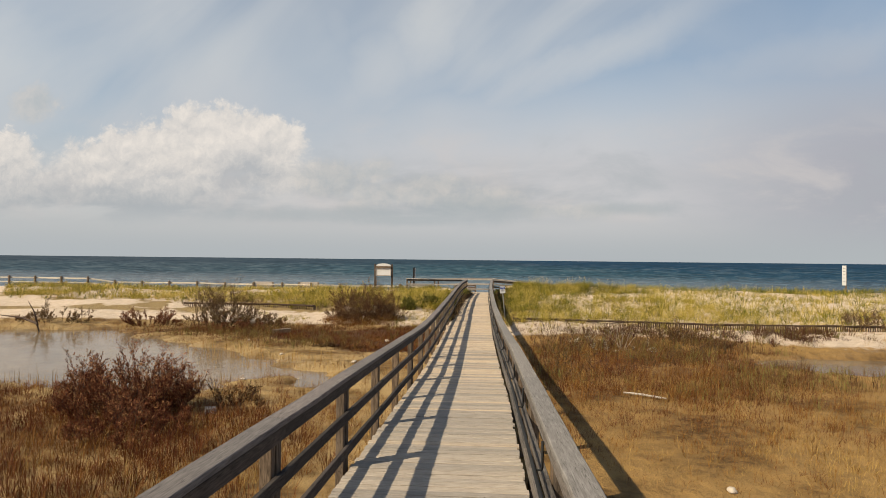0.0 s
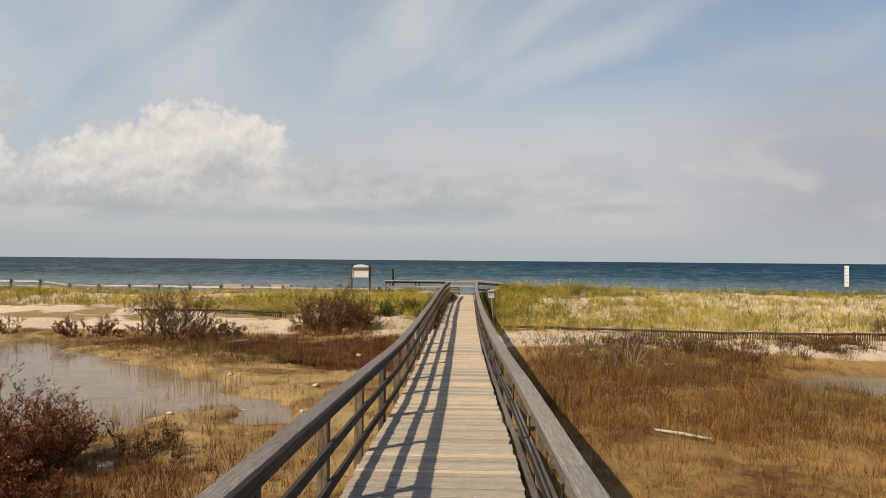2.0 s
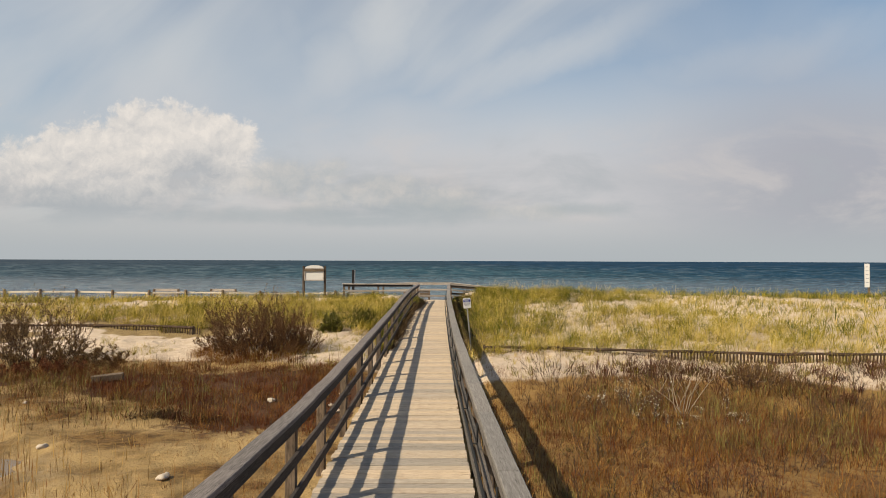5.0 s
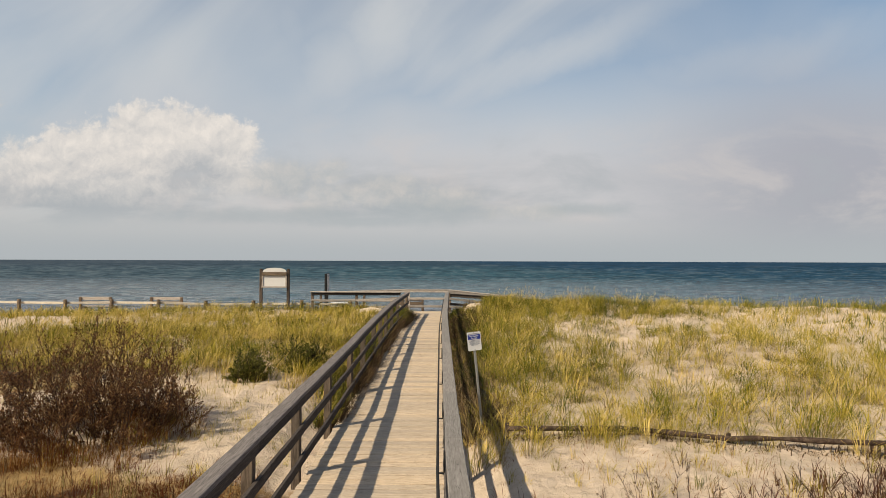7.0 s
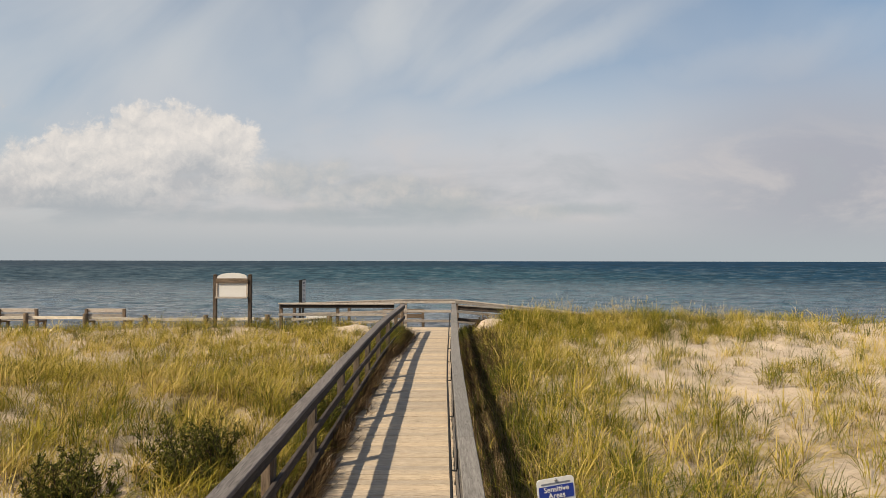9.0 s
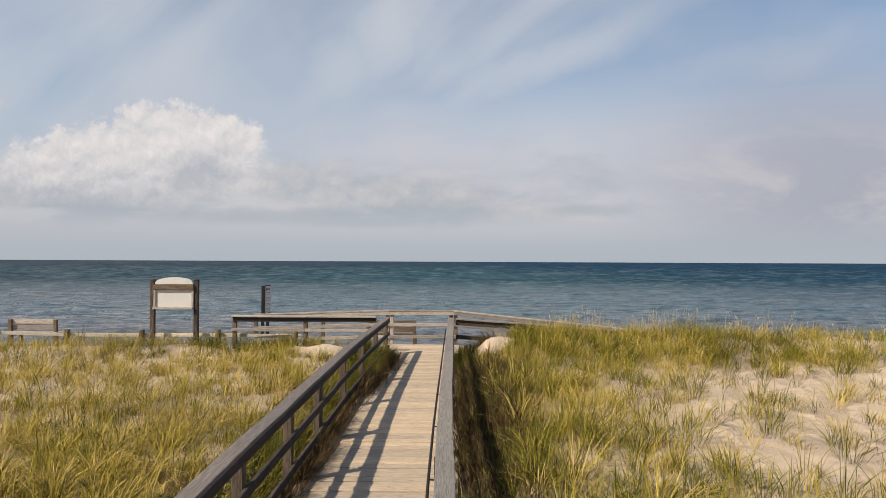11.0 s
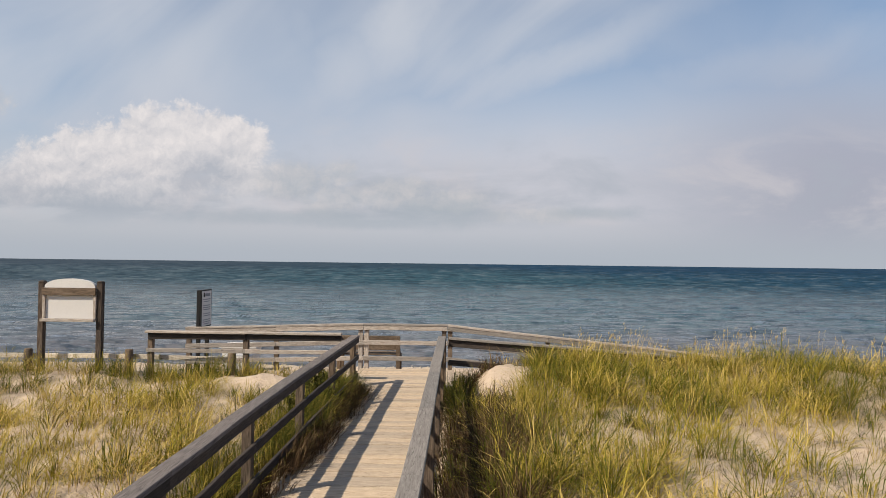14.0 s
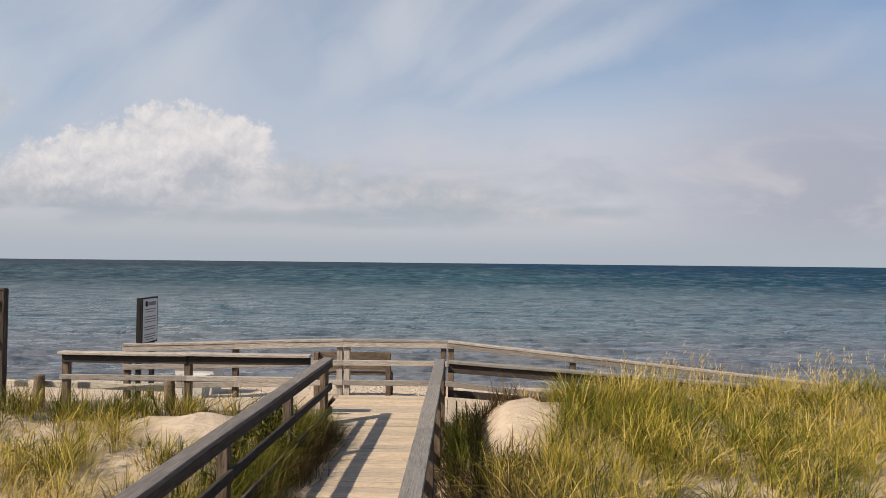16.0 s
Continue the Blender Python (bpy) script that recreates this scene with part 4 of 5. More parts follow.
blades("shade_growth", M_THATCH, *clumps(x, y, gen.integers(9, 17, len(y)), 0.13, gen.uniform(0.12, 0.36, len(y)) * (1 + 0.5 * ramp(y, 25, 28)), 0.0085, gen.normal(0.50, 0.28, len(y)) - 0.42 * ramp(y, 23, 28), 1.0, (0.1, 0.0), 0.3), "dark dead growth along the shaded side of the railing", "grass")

# dry low straw between the tufts
x, y = scatter(65000, -24, 24, 17.4, 35.2, lambda a, b: dune_density(a, b) * ramp(fbm(a * 0.6, b * 0.6, 21), 0.30, 0.62) * np.where(a < 0, 1.0 - 0.7 * ramp(b, 26, 29), 0.5 - 0.28 * ramp(b, 23, 25)))
n = len(x)
blades("dry_straw", M_DUNE, np.stack([x, y, ground_z(x, y) - 0.005], 1), gen.uniform(0.05, 0.22, n), gen.normal(0, 0.14, (n, 2)), np.full(n, 0.008), gen.normal(0.78, 0.2, n),
       "dry straw lying between the grass tufts", "grass")

# small lone tufts on the open sand strips
x, y = scatter(3400, -8, 12, 15.0, 20.6, lambda a, b: 0.55 * ramp(b, bank_y(a) - 1.6, bank_y(a) - 0.8) * (1 - ramp(b, bank_y(a) + 1.2, bank_y(a) + 2.2)) * ramp(fbm(a * 1.1, b * 1.1, 68), 0.44, 0.60) * off_deck(a, b, 0.15))
x, y = np.append(x, gen.uniform(-3.4, -1.15, 150)), np.append(y, gen.uniform(16.6, 20.6, 150))
blades("lone_tufts", M_DUNE, *clumps(x, y, gen.integers(9, 24, len(x)), gen.uniform(0.03, 0.09, len(x)), gen.uniform(0.10, 0.32, len(x)), 0.0042, gen.normal(0.42, 0.25, len(x)), 1.0),
       "small lone grass tufts on open sand", "grass")

# dark bits of straw and root on the open sand
x, y = scatter(5000, -14, 14, 15.0, 35.0, lambda a, b: ramp(b, bank_y(a) - 0.6, bank_y(a) + 0.6) * ramp(fbm(a * 0.9, b * 0.9, 23), 0.38, 0.60) * off_deck(a, b, 0.2))
n = len(x)
blades("sand_debris", M_MARSH, np.stack([x, y, ground_z(x, y) + 0.004], 1), gen.uniform(0.004, 0.06, n), gen.normal(0, 0.10, (n, 2)), np.full(n, 0.010), gen.normal(0.30, 0.25, n),
       "dark bits of straw and root on open sand", "debris")

# dark wrack caught along the slat fence
x = gen.uniform(1.3, 18.0, 3000)
y = np.interp(x, [1.5, 2.8, 3.8, 5.5, 7.8, 14.0, 18.5], [17.9, 17.9, 17.5, 17.35, 17.05, 16.9, 17.0]) + gen.normal(-0.02, 0.07, len(x))
n = len(x)
blades("fence_wrack", M_THATCH, np.stack([x, y, ground_z(x, y) - 0.01], 1), gen.uniform(0.03, 0.12, n), gen.normal(0, 0.06, (n, 2)), np.full(n, 0.012), gen.normal(0.2, 0.22, n),
       "dark dry wrack caught along the slat fence", "debris")

# dark green grass that crowds the walkway's edges in the dune
def edge_density(a, b):
    near = np.where(a < 0, 1.0, 0.7) * np.exp(-((np.abs(a - deck_x(b)) - np.where(a < 0, 1.08, 1.34)) / np.where(a < 0, 0.22, 0.42)) ** 2) * ramp(b, 19.5, 22.0)
    more = np.where(a > 0, 1.3 * np.exp(-((a - 2.75) / 0.6) ** 2 - ((b - 33.7) / 0.8) ** 2), np.exp(-((a + 3.2) / 1.3) ** 2 - ((b - 34.25) / 0.35) ** 2))
    return np.clip(near + more, 0, 1) * off_deck(a, b, -0.02) * heap_free(a, b)


x, y = scatter(7600, -5.0, 4.5, 19.5, 34.45, edge_density)
x, y = np.append(x, 1.06 + np.abs(gen.normal(0, 0.06, 130))), np.append(y, gen.uniform(32.4, 34.42, 130))
# tone drops just right of the railing, painting in some of its shade
blades("green_grass", M_GREEN, *clumps(x, y, gen.integers(15, 30, len(x)), 0.09, gen.uniform(0.26, 0.52, len(x)) + np.where((x < 0) & (y > 20.5), 0.10, 0.0) + np.where((x > 0) & (x < 1.6) & (y > 32.5), 0.06, 0.0), 0.0066, gen.normal(0.42, 0.32, len(x)) - np.where((x > 0) & (x < 2.0), 0.12, 0.0), 0.7, (0.0, 0.0)),
       "dark green grass crowding the edges of the boardwalk", "grass")

# feathery ripe heads in two loose stands on the crest
x = np.concatenate([gen.normal(3.5, 0.45, 30), gen.normal(5.3, 0.4, 24), gen.normal(7.8, 0.8, 12)])
y = gen.uniform(33.3, 34.4, len(x))
base, h, lean, w, tone = clumps(x, y, 3, 0.08, gen.uniform(0.56, 0.80, len(x)), 0.0045, gen.uniform(0.3, 1, len(x)), 0.35, (0.20, 0.0), 0.14)
blades("seed_heads", M_SEED, base, h, lean, w, tone, "thin ripe stalks of beach grass on the crest", "grass", True)
head = base + np.stack([lean[:, 0] * 0.62, lean[:, 1] * 0.62, h * 0.72], 1)
n = 7
off = gen.normal(0, 1, (len(head), n, 3)) * np.array([0.012, 0.012, 0.05])
fluff = (head[:, None, :] + off + np.stack([lean[:, 0] * 0.1, lean[:, 1] * 0.1, h * 0.08], 1)[:, None, :]).reshape(-1, 3)
blades("seed_fluff", M_SEED, fluff, np.full(len(fluff), 0.055), np.tile([0.02, 0.0], (len(fluff), 1)) + gen.normal(0, 0.012, (len(fluff), 2)), np.full(len(fluff), 0.007), gen.uniform(0.3, 1, len(fluff)),
       "pale feathery seed heads of beach grass", "grass")

# pale ripe stalks on the crest
x, y = scatter(800, -26, 26, 32.2, 34.9, lambda a, b: np.where(a > 1.2, np.where(a < 8, 1.0, 0.35), 0.10) * off_deck(a, b, 0.3) * ramp(fbm(a * 0.8, b * 0.4, 51), 0.35, 0.6))
blades("seed_stalks", M_SEED, *clumps(x, y, 6, 0.10, gen.uniform(0.50, 0.84, len(x)), 0.0055, gen.uniform(0, 1, len(x)), 0.45, (0.14, 0.0), 0.2),
       "pale seed stalks rising from the dune crest", "grass")


def marsh_density(a, b):
    by = bank_y(a)
    d = (1 - ramp(b, by - 1.9, by - 0.3)) * (1 - ramp(pond_depth(a, b), -0.08, np.where(b < 9.5, 0.62, 0.30)))
    patch = 0.30 + 0.70 * ramp(fbm(a * 0.55, b * 0.55, 61), 0.36, 0.58) + np.where(a > 0, 0.6 * np.exp(-((a - 4.0) / 3.0) ** 2 - ((b - 9.0) / 5.5) ** 4), 0)
    bare = np.where(a < 0, 1.10 * np.exp(-((a + 4.8) / 3.4) ** 4 - ((b - 11.0) / 2.0) ** 4), np.exp(-((a - 2.4) / 1.2) ** 2 - ((b - 2.5) / 1.8) ** 2))
    patch = patch * (1 - np.exp(-((a - 3.0) / 0.5) ** 4 - ((b - 6.7) / 0.6) ** 4))
    return d * patch * np.clip(1 - 0.86 * bare, 0, 1) * (1 - 1.0 * np.exp(-((a - 10.6) / 3.2) ** 4 - ((b - 11.3) / 2.0) ** 4)) * off_deck(a, b, 0.0)


x, y = scatter(38000, -17, 17, -2.5, 18.0, lambda a, b: marsh_density(a, b) + np.where(a > 1.2, 0.30, 0.10) * ramp(b, 13.0, 14.5) * (1 - ramp(b, 16.8, 17.6)) * ramp(fbm(a * 0.9, b * 0.9, 67), 0.42, 0.62) * off_deck(a, b, 0.1))
red = ramp(fbm(x * 0.35, y * 0.35, 71), 0.40, 0.58)
red = np.where(x < 0, np.maximum(red * 0.7, np.exp(-((x + 6) / 3.4) ** 2 - ((y - 2.8) / 4.2) ** 2)), red * 0.75)
red = np.maximum(red, np.exp(-((x + 4.5) / 3.2) ** 2 - ((y - 14.8) / 1.8) ** 2))
tone = 0.60 - 0.44 * red + gen.normal(0, 0.16, len(x)) + (fbm(x * 1.3, y * 1.3, 73) - 0.5) * 1.0 + np.where((x > 2) & (y < 5), 0.12, 0.0) - 0.30 * (x > 1.0) * np.exp(-((x - 4.2) / 3.4) ** 4 - ((y - 10.8) / 4.6) ** 4) + np.where((x < 0) & (x > -3.4) & (y < 7), 0.2, 0.0) - 0.25 * (x < -0.9) * ramp(y, 12.0, 13.5)
blades("marsh_grass", M_MARSH, *clumps(x, y, gen.integers(7, 12, len(x)), gen.uniform(0.05, 0.16, len(x)), gen.uniform(0.08, 0.26, len(x)) + np.where(x > 0, 0.12, 0.0) * np.exp(-((x - 4.2) / 2.6) ** 4 - ((y - 9.0) / 5.0) ** 4), 0.0040, tone, 0.9, (0.06, 0.02), 0.38),
       "rust-brown and tan marsh grass in wet ground", "grass")

# thin dark stalks that stand over the marsh grass
def stalk_density(a, b):
    right = np.where(a > 1.1, np.exp(-((a - 4.6) / 3.6) ** 4 - ((b - 10.9) / 4.1) ** 4), 0.0)
    left = np.where(a < -1.1, 0.7 * np.exp(-((a + 5.0) / 4.0) ** 4 - ((b - 14.6) / 2.2) ** 4), 0.0)
    return (right + left) * ramp(fbm(a * 0.8, b * 0.8, 66), 0.34, 0.60) * off_deck(a, b, 0.2) * (1 - ramp(pond_depth(a, b), -0.1, 0.1))


x, y = scatter(13000, -10, 9.5, 5.5, 17.0, stalk_density)
blades("marsh_stalks", M_STALK, *clumps(x, y, gen.integers(5, 12, len(x)), gen.uniform(0.05, 0.16, len(x)), gen.uniform(0.18, 0.46, len(x)), 0.0055, gen.normal(0.48, 0.32, len(x)), 0.5, (0.03, 0.0), 0.22),
       "thin red-brown and olive stalks standing over the marsh grass", "grass")

# dark leafy weeds that spread from the marsh onto the open sand
x, y = scatter(900, 2.6, 11.0, 13.6, 16.9, lambda a, b: ramp(a, 2.6, 5.0) * (1 - ramp(b, 15.7, 16.7)) * (0.15 + 0.85 * ramp(fbm(a * 0.9, b * 0.9, 69), 0.44, 0.60)))
blades("sand_weeds", M_STALK, *clumps(x, y, gen.integers(16, 34, len(x)), gen.uniform(0.06, 0.20, len(x)), gen.uniform(0.12, 0.42, len(x)), 0.009, gen.normal(0.20, 0.30, len(x)), 0.9, (0.05, 0.0), 0.4),
       "dark red-brown and olive weeds spreading onto open sand", "weed")

# a thick rust-red stand round the pond shrub, and another at the dune's foot
def red_density(a, b):
    bed = np.minimum(12.0 + 0.95 * np.maximum(-2.8 - a, 0), 15.4)
    d = 1.2 * np.exp(-((a + 5.6) / 3.9) ** 4 - ((b - 2.6) / 3.6) ** 4) + 1.2 * ramp(b, bed - 0.3, bed + 0.4) * (1 - ramp(b, 16.3, 17.3)) * (a < -1.1) * ramp(a, -11.0, -9.0)
    d = d + 0.50 * (a > 1.0) * np.exp(-((a - 3.6) / 2.9) ** 4 - ((b - 10.8) / 3.9) ** 4)
    return np.clip(d, 0, 1) * (np.where(a < 0, 0.4, 0.05) + np.where(a < 0, 0.6, 0.95) * ramp(fbm(a * 0.7, b * 0.7, 65), np.where(a < 0, 0.35, 0.42), np.where(a < 0, 0.55, 0.60))) * off_deck(a, b, 0.3) * (1 - ramp(pond_depth(a, b), -0.1, 0.05))


x, y = scatter(29000, -12, 7.5, -2.0, 17.6, red_density)
blades("rust_grass", M_MARSH, *clumps(x, y, gen.integers(12, 24, len(x)), gen.uniform(0.06, 0.18, len(x)), np.where(y > 10, 0.65, 0.9) * gen.uniform(0.14, 0.40, len(x)) * (0.6 + 0.8 * fbm(x * 1.6, y * 1.6, 75, 2)), 0.0052, gen.normal(0.14, 0.18, len(x)) + np.where(x > 0, 0.30, -0.08 * ramp(y, 10, 12)) + (fbm(x * 1.6, y * 1.6, 74, 3) - 0.5) * 1.0, 0.9, (0.06, 0.0), 0.28),
       "thick rust-red grass beside the pond", "grass")

# dark roots hanging out of the mud bank's broken edge
x = np.concatenate([gen.normal(-3.75, 0.22, 60), gen.normal(-3.0, 0.15, 30)])
y = np.concatenate([gen.normal(12.95, 0.10, 60), gen.normal(12.7, 0.07, 30)])
blades("bank_roots", M_THATCH, *clumps(x, y, gen.integers(10, 18, len(x)), 0.08, gen.uniform(0.08, 0.24, len(x)), 0.008, gen.normal(0.0, 0.15, len(x)), 1.1, (0.0, -0.4), 0.3),
       "dark roots and turf on the mud bank's broken edge", "roots")

# thin stems standing in the shallows
x, y = scatter(26000, -16, -1.2, 3, 16, lambda a, b: np.exp(-((pond_depth(a, b) - 0.10) / 0.26) ** 2) * ramp(fbm(a * 0.9, b * 0.9, 81), 0.38, 0.58) * off_deck(a, b, 0.3))
n = len(x)
blades("pond_reeds", M_MARSH, np.stack([x, y, ground_z(x, y) - 0.02], 1), gen.uniform(0.18, 0.42, n), gen.normal(0, 0.035, (n, 2)), np.full(n, 0.006), gen.normal(0.72, 0.18, n),
       "thin tan stems standing in the shallow pond edge", "reeds")


# ---- shrubs ----
def shrub(name, label, at, rx, ry, h, stems, leaf_mat, leaf, per, seed, bare=0.25, forks=2):
    """Many thin stems that fork as they rise, with narrow leaves towards their ends."""
    r = random.Random(seed)
    root = thing(name, label, "shrub", (at[0], at[1], gz(at[0], at[1]) - 0.03))
    sv, sf, leaves = [], [], []

    def stem(p, d, length, rad, depth):
        pts = [p]
        cuts = 4 if depth else 2
        for _ in range(cuts):
            d = (d + Vector((r.gauss(0, 0.16), r.gauss(0, 0.16), r.gauss(0.05, 0.08)))).normalized()
            pts.append(pts[-1] + d * length / cuts)
        b = len(sv)
        for i, q in enumerate(pts):
            w = rad * (1 - 0.8 * i / cuts)
            for j in range(3):
                sv.append(q + Vector((math.cos(2.1 * j) * w, math.sin(2.1 * j) * w, 0)))
        for i in range(cuts):
            for j in range(3):
                sf.append((b + 3 * i + j, b + 3 * i + (j + 1) % 3, b + 3 * i + 3 + (j + 1) % 3, b + 3 * i + 3 + j))
        if depth > 0:
            for i in (2, 3, 4):
                for _ in range(2 if i > 2 else 1):
                    dd = (d + Vector((r.gauss(0, 0.6), r.gauss(0, 0.6), r.uniform(0, 0.5)))).normalized()
                    stem(pts[i], dd, length * r.uniform(0.35, 0.6), rad * 0.6, depth - 1)
        if depth <= 2:
            for _ in range(per if depth < 2 else 2 * per):
                f = r.uniform(bare if depth < 2 else 0.05, 1.0) * cuts
                i = min(int(f), cuts - 1)
                leaves.append((pts[i].lerp(pts[i + 1], f - i), d))

    for _ in range(stems):
        a, q = r.uniform(0, 2 * math.pi), math.sqrt(r.random())
        p = Vector((math.cos(a) * q * rx * 0.8, math.sin(a) * q * ry * 0.8, 0))
        d = Vector((math.cos(a) * q * rx * 0.55 / h, math.sin(a) * q * ry * 0.55 / h, 1.0)).normalized()
        low = r.random() < 0.42
        if low:
            d = Vector((d.x * 2.6 + r.gauss(0, 0.2), d.y * 2.6 + r.gauss(0, 0.2), 0.55)).normalized()
        stem(p, d, h * r.uniform(0.35, 1.08) * (1 - 0.30 * q) * (0.6 if low else 1.0), 0.007 if forks > 1 else 0.005, forks)
    add("branchwork", mesh_from("branchwork", sv, sf, M_TWIG), root)["kind"] = "stuff"
    lv, lf, tones = [], [], []
    for p, d in leaves:
        ax = (d * 0.8 + Vector((r.gauss(0, 0.6), r.gauss(0, 0.6), r.gauss(0.2, 0.5)))).normalized()
        side = ax.orthogonal().normalized()
        side = Matrix.Rotation(r.uniform(0, 6.28), 3, ax) @ side
        le, b, tn = leaf * r.uniform(0.6, 1.3), len(lv), r.random()
        lv += [p, p + ax * le * 0.5 + side * le * 0.13, p + ax * le, p + ax * le * 0.5 - side * le * 0.13]
        lf.append((b, b + 1, b + 2, b + 3))
        tones += [tn] * 4
    me = mesh_from("leaves", lv, lf, leaf_mat)
    set_attr(me, "tone", tones)
    add("foliage", me, root)["kind"] = "stuff"
    return root


shrub("shrub", "rust-brown leafy shrub beside the pond", (-4.9, 5.15), 1.05, 0.8, 0.72, 150, M_RUST, 0.042, 9, 1, 0.0)
shrub("shrub", "low rust-brown shrub beside the pond", (-4.15, 3.9), 0.8, 0.7, 0.38, 60, M_RUST, 0.038, 8, 31, 0.0)
shrub("shrub", "small rust-brown shrub with a bare crooked branch", (-3.5, 5.8), 0.45, 0.4, 0.36, 16, M_OLIVE, 0.045, 4, 2)
shrub("shrub", "large brown leafy shrub on the sand bank", (-3.7, 18.15), 1.15, 1.0, 1.02, 165, M_BROWN, 0.040, 9, 3, 0.05)
shrub("shrub", "olive-brown shrub at the foot of the dune", (-8.4, 17.35), 1.05, 0.75, 1.10, 105, M_OLIVE, 0.040, 8, 4, 0.05)
shrub("shrub", "low rust-brown shrub at the water's edge", (-10.7, 16.9), 0.95, 0.6, 0.5, 44, M_RUST, 0.05, 6, 5, 0.05)
shrub("shrub", "low rust-brown shrub at the water's edge", (-7.8, 16.4), 1.0, 0.5, 0.35, 34, M_RUST, 0.05, 6, 6, 0.05)
shrub("shrub", "low olive-brown shrub at the foot of the dune", (-6.9, 17.0), 0.7, 0.5, 0.40, 36, M_OLIVE, 0.045, 6, 33, 0.0)
shrub("shrub", "sparse brown shrub on the pond bank", (-14.2, 16.9), 1.4, 0.6, 0.6, 34, M_OLIVE, 0.055, 4, 7, 0.1)
shrub("shrub", "dark green low shrub among beach grass", (-1.80, 21.75), 0.32, 0.42, 0.50, 54, M_LEAF, 0.038, 8, 8, 0.05)
shrub("shrub", "dark green low shrub among beach grass", (-2.56, 20.95), 0.30, 0.32, 0.42, 46, M_LEAF, 0.038, 8, 9, 0.05)
shrub("shrub", "thin olive-brown shrub in the marsh", (5.7, 14.4), 0.5, 0.4, 0.7, 18, M_OLIVE, 0.045, 4, 10)
shrub("shrub", "sparse olive shrub against the sand fence", (12.2, 16.6), 0.8, 0.5, 0.8, 20, M_OLIVE, 0.055, 4, 11)
shrub("shrub", "dark green shrub growing over the lower rail", (-1.15, 24.6), 0.28, 0.9, 0.46, 30, M_LEAF, 0.06, 5, 12, 0.05)
shrub("shrub", "dark green shrub growing over the lower rail", (-1.08, 32.9), 0.28, 1.2, 0.50, 44, M_LEAF, 0.06, 5, 13, 0.05)
for i, (wx, wy) in enumerate(((3.05, 13.1), (3.35, 12.3), (4.5, 12.6))):
    shrub("weed", "pale grey-white flowering weed in the marsh", (wx, wy), 0.35, 0.35, 0.50, 7, M_WEED, 0.028, 3, 20 + i, 0.6)
for i, (wx, wy) in enumerate(((3.2, 9.6), (4.2, 10.6), (2.4, 11.0), (5.6, 10.0), (6.4, 12.8), (2.0, 9.2), (3.6, 13.6), (2.5, 14.4), (5.4, 12.2), (4.4, 14.6), (2.2, 13.0), (7.0, 14.2), (3.4, 15.2), (4.5, 14.9), (6.2, 15.3), (7.9, 14.9), (5.2, 15.8), (8.8, 14.6), (6.8, 13.4), (2.6, 15.6), (5.9, 16.1), (7.3, 15.8), (4.4, 15.9), (8.4, 15.5))):
    shrub("weed", ("rust-brown weed among the marsh grass", "olive-brown weed among the marsh grass", "dull green weed among the marsh grass")[i % 3], (wx, wy), 0.62, 0.52, 0.44, 34, (M_RUST, M_OLIVE, M_DULL)[i % 3], 0.022, 7, 40 + i, 0.05, 1)


bare = thing("dead_shrub", "bare bleached dead shrub among white-flowered weeds", "shrub", (4.0, 12.9, gz(4.0, 12.9) - 0.03))
rb = random.Random(5)
for i in range(8):
    a = rb.uniform(0, 6.28)
    p, d, pts = Vector((rb.gauss(0, 0.05), rb.gauss(0, 0.05), 0)), Vector((math.cos(a) * 0.85, math.sin(a) * 0.5, 1.0)).normalized(), []
    for j in range(5):
        pts.append(p.copy())
        d = (d + Vector((rb.gauss(0, 0.2), rb.gauss(0, 0.2), 0.02))).normalized()
        p = p + d * rb.uniform(0.13, 0.22)
    add("limb", tube_mesh("limb", pts, [0.007, 0.006, 0.0045, 0.003, 0.002], M_BARE, 5), bare)
    for q in pts[2:4]:
        e = q + Vector((rb.gauss(0, 0.13), rb.gauss(0, 0.1), rb.uniform(0.1, 0.25)))
        add("twig", tube_mesh("twig", [q, (q + e) / 2 + Vector((0.01, 0, 0.01)), e], [0.004, 0.003, 0.0015], M_BARE, 4), bare)


a, r = gen.uniform(0, 2 * np.pi, 420), np.sqrt(gen.uniform(0.1, 1.5, 420))
x, y = -3.7 + np.cos(a) * r * 1.15, 18.1 + np.sin(a) * r * 0.85
blades("shrub_skirt", M_MARSH, *clumps(x, y, gen.integers(10, 22, 420), 0.12, gen.uniform(0.12, 0.42, 420), 0.005, gen.normal(0.28, 0.28, 420), 1.0), "rust and straw-coloured grass round the shrub's foot", "grass")


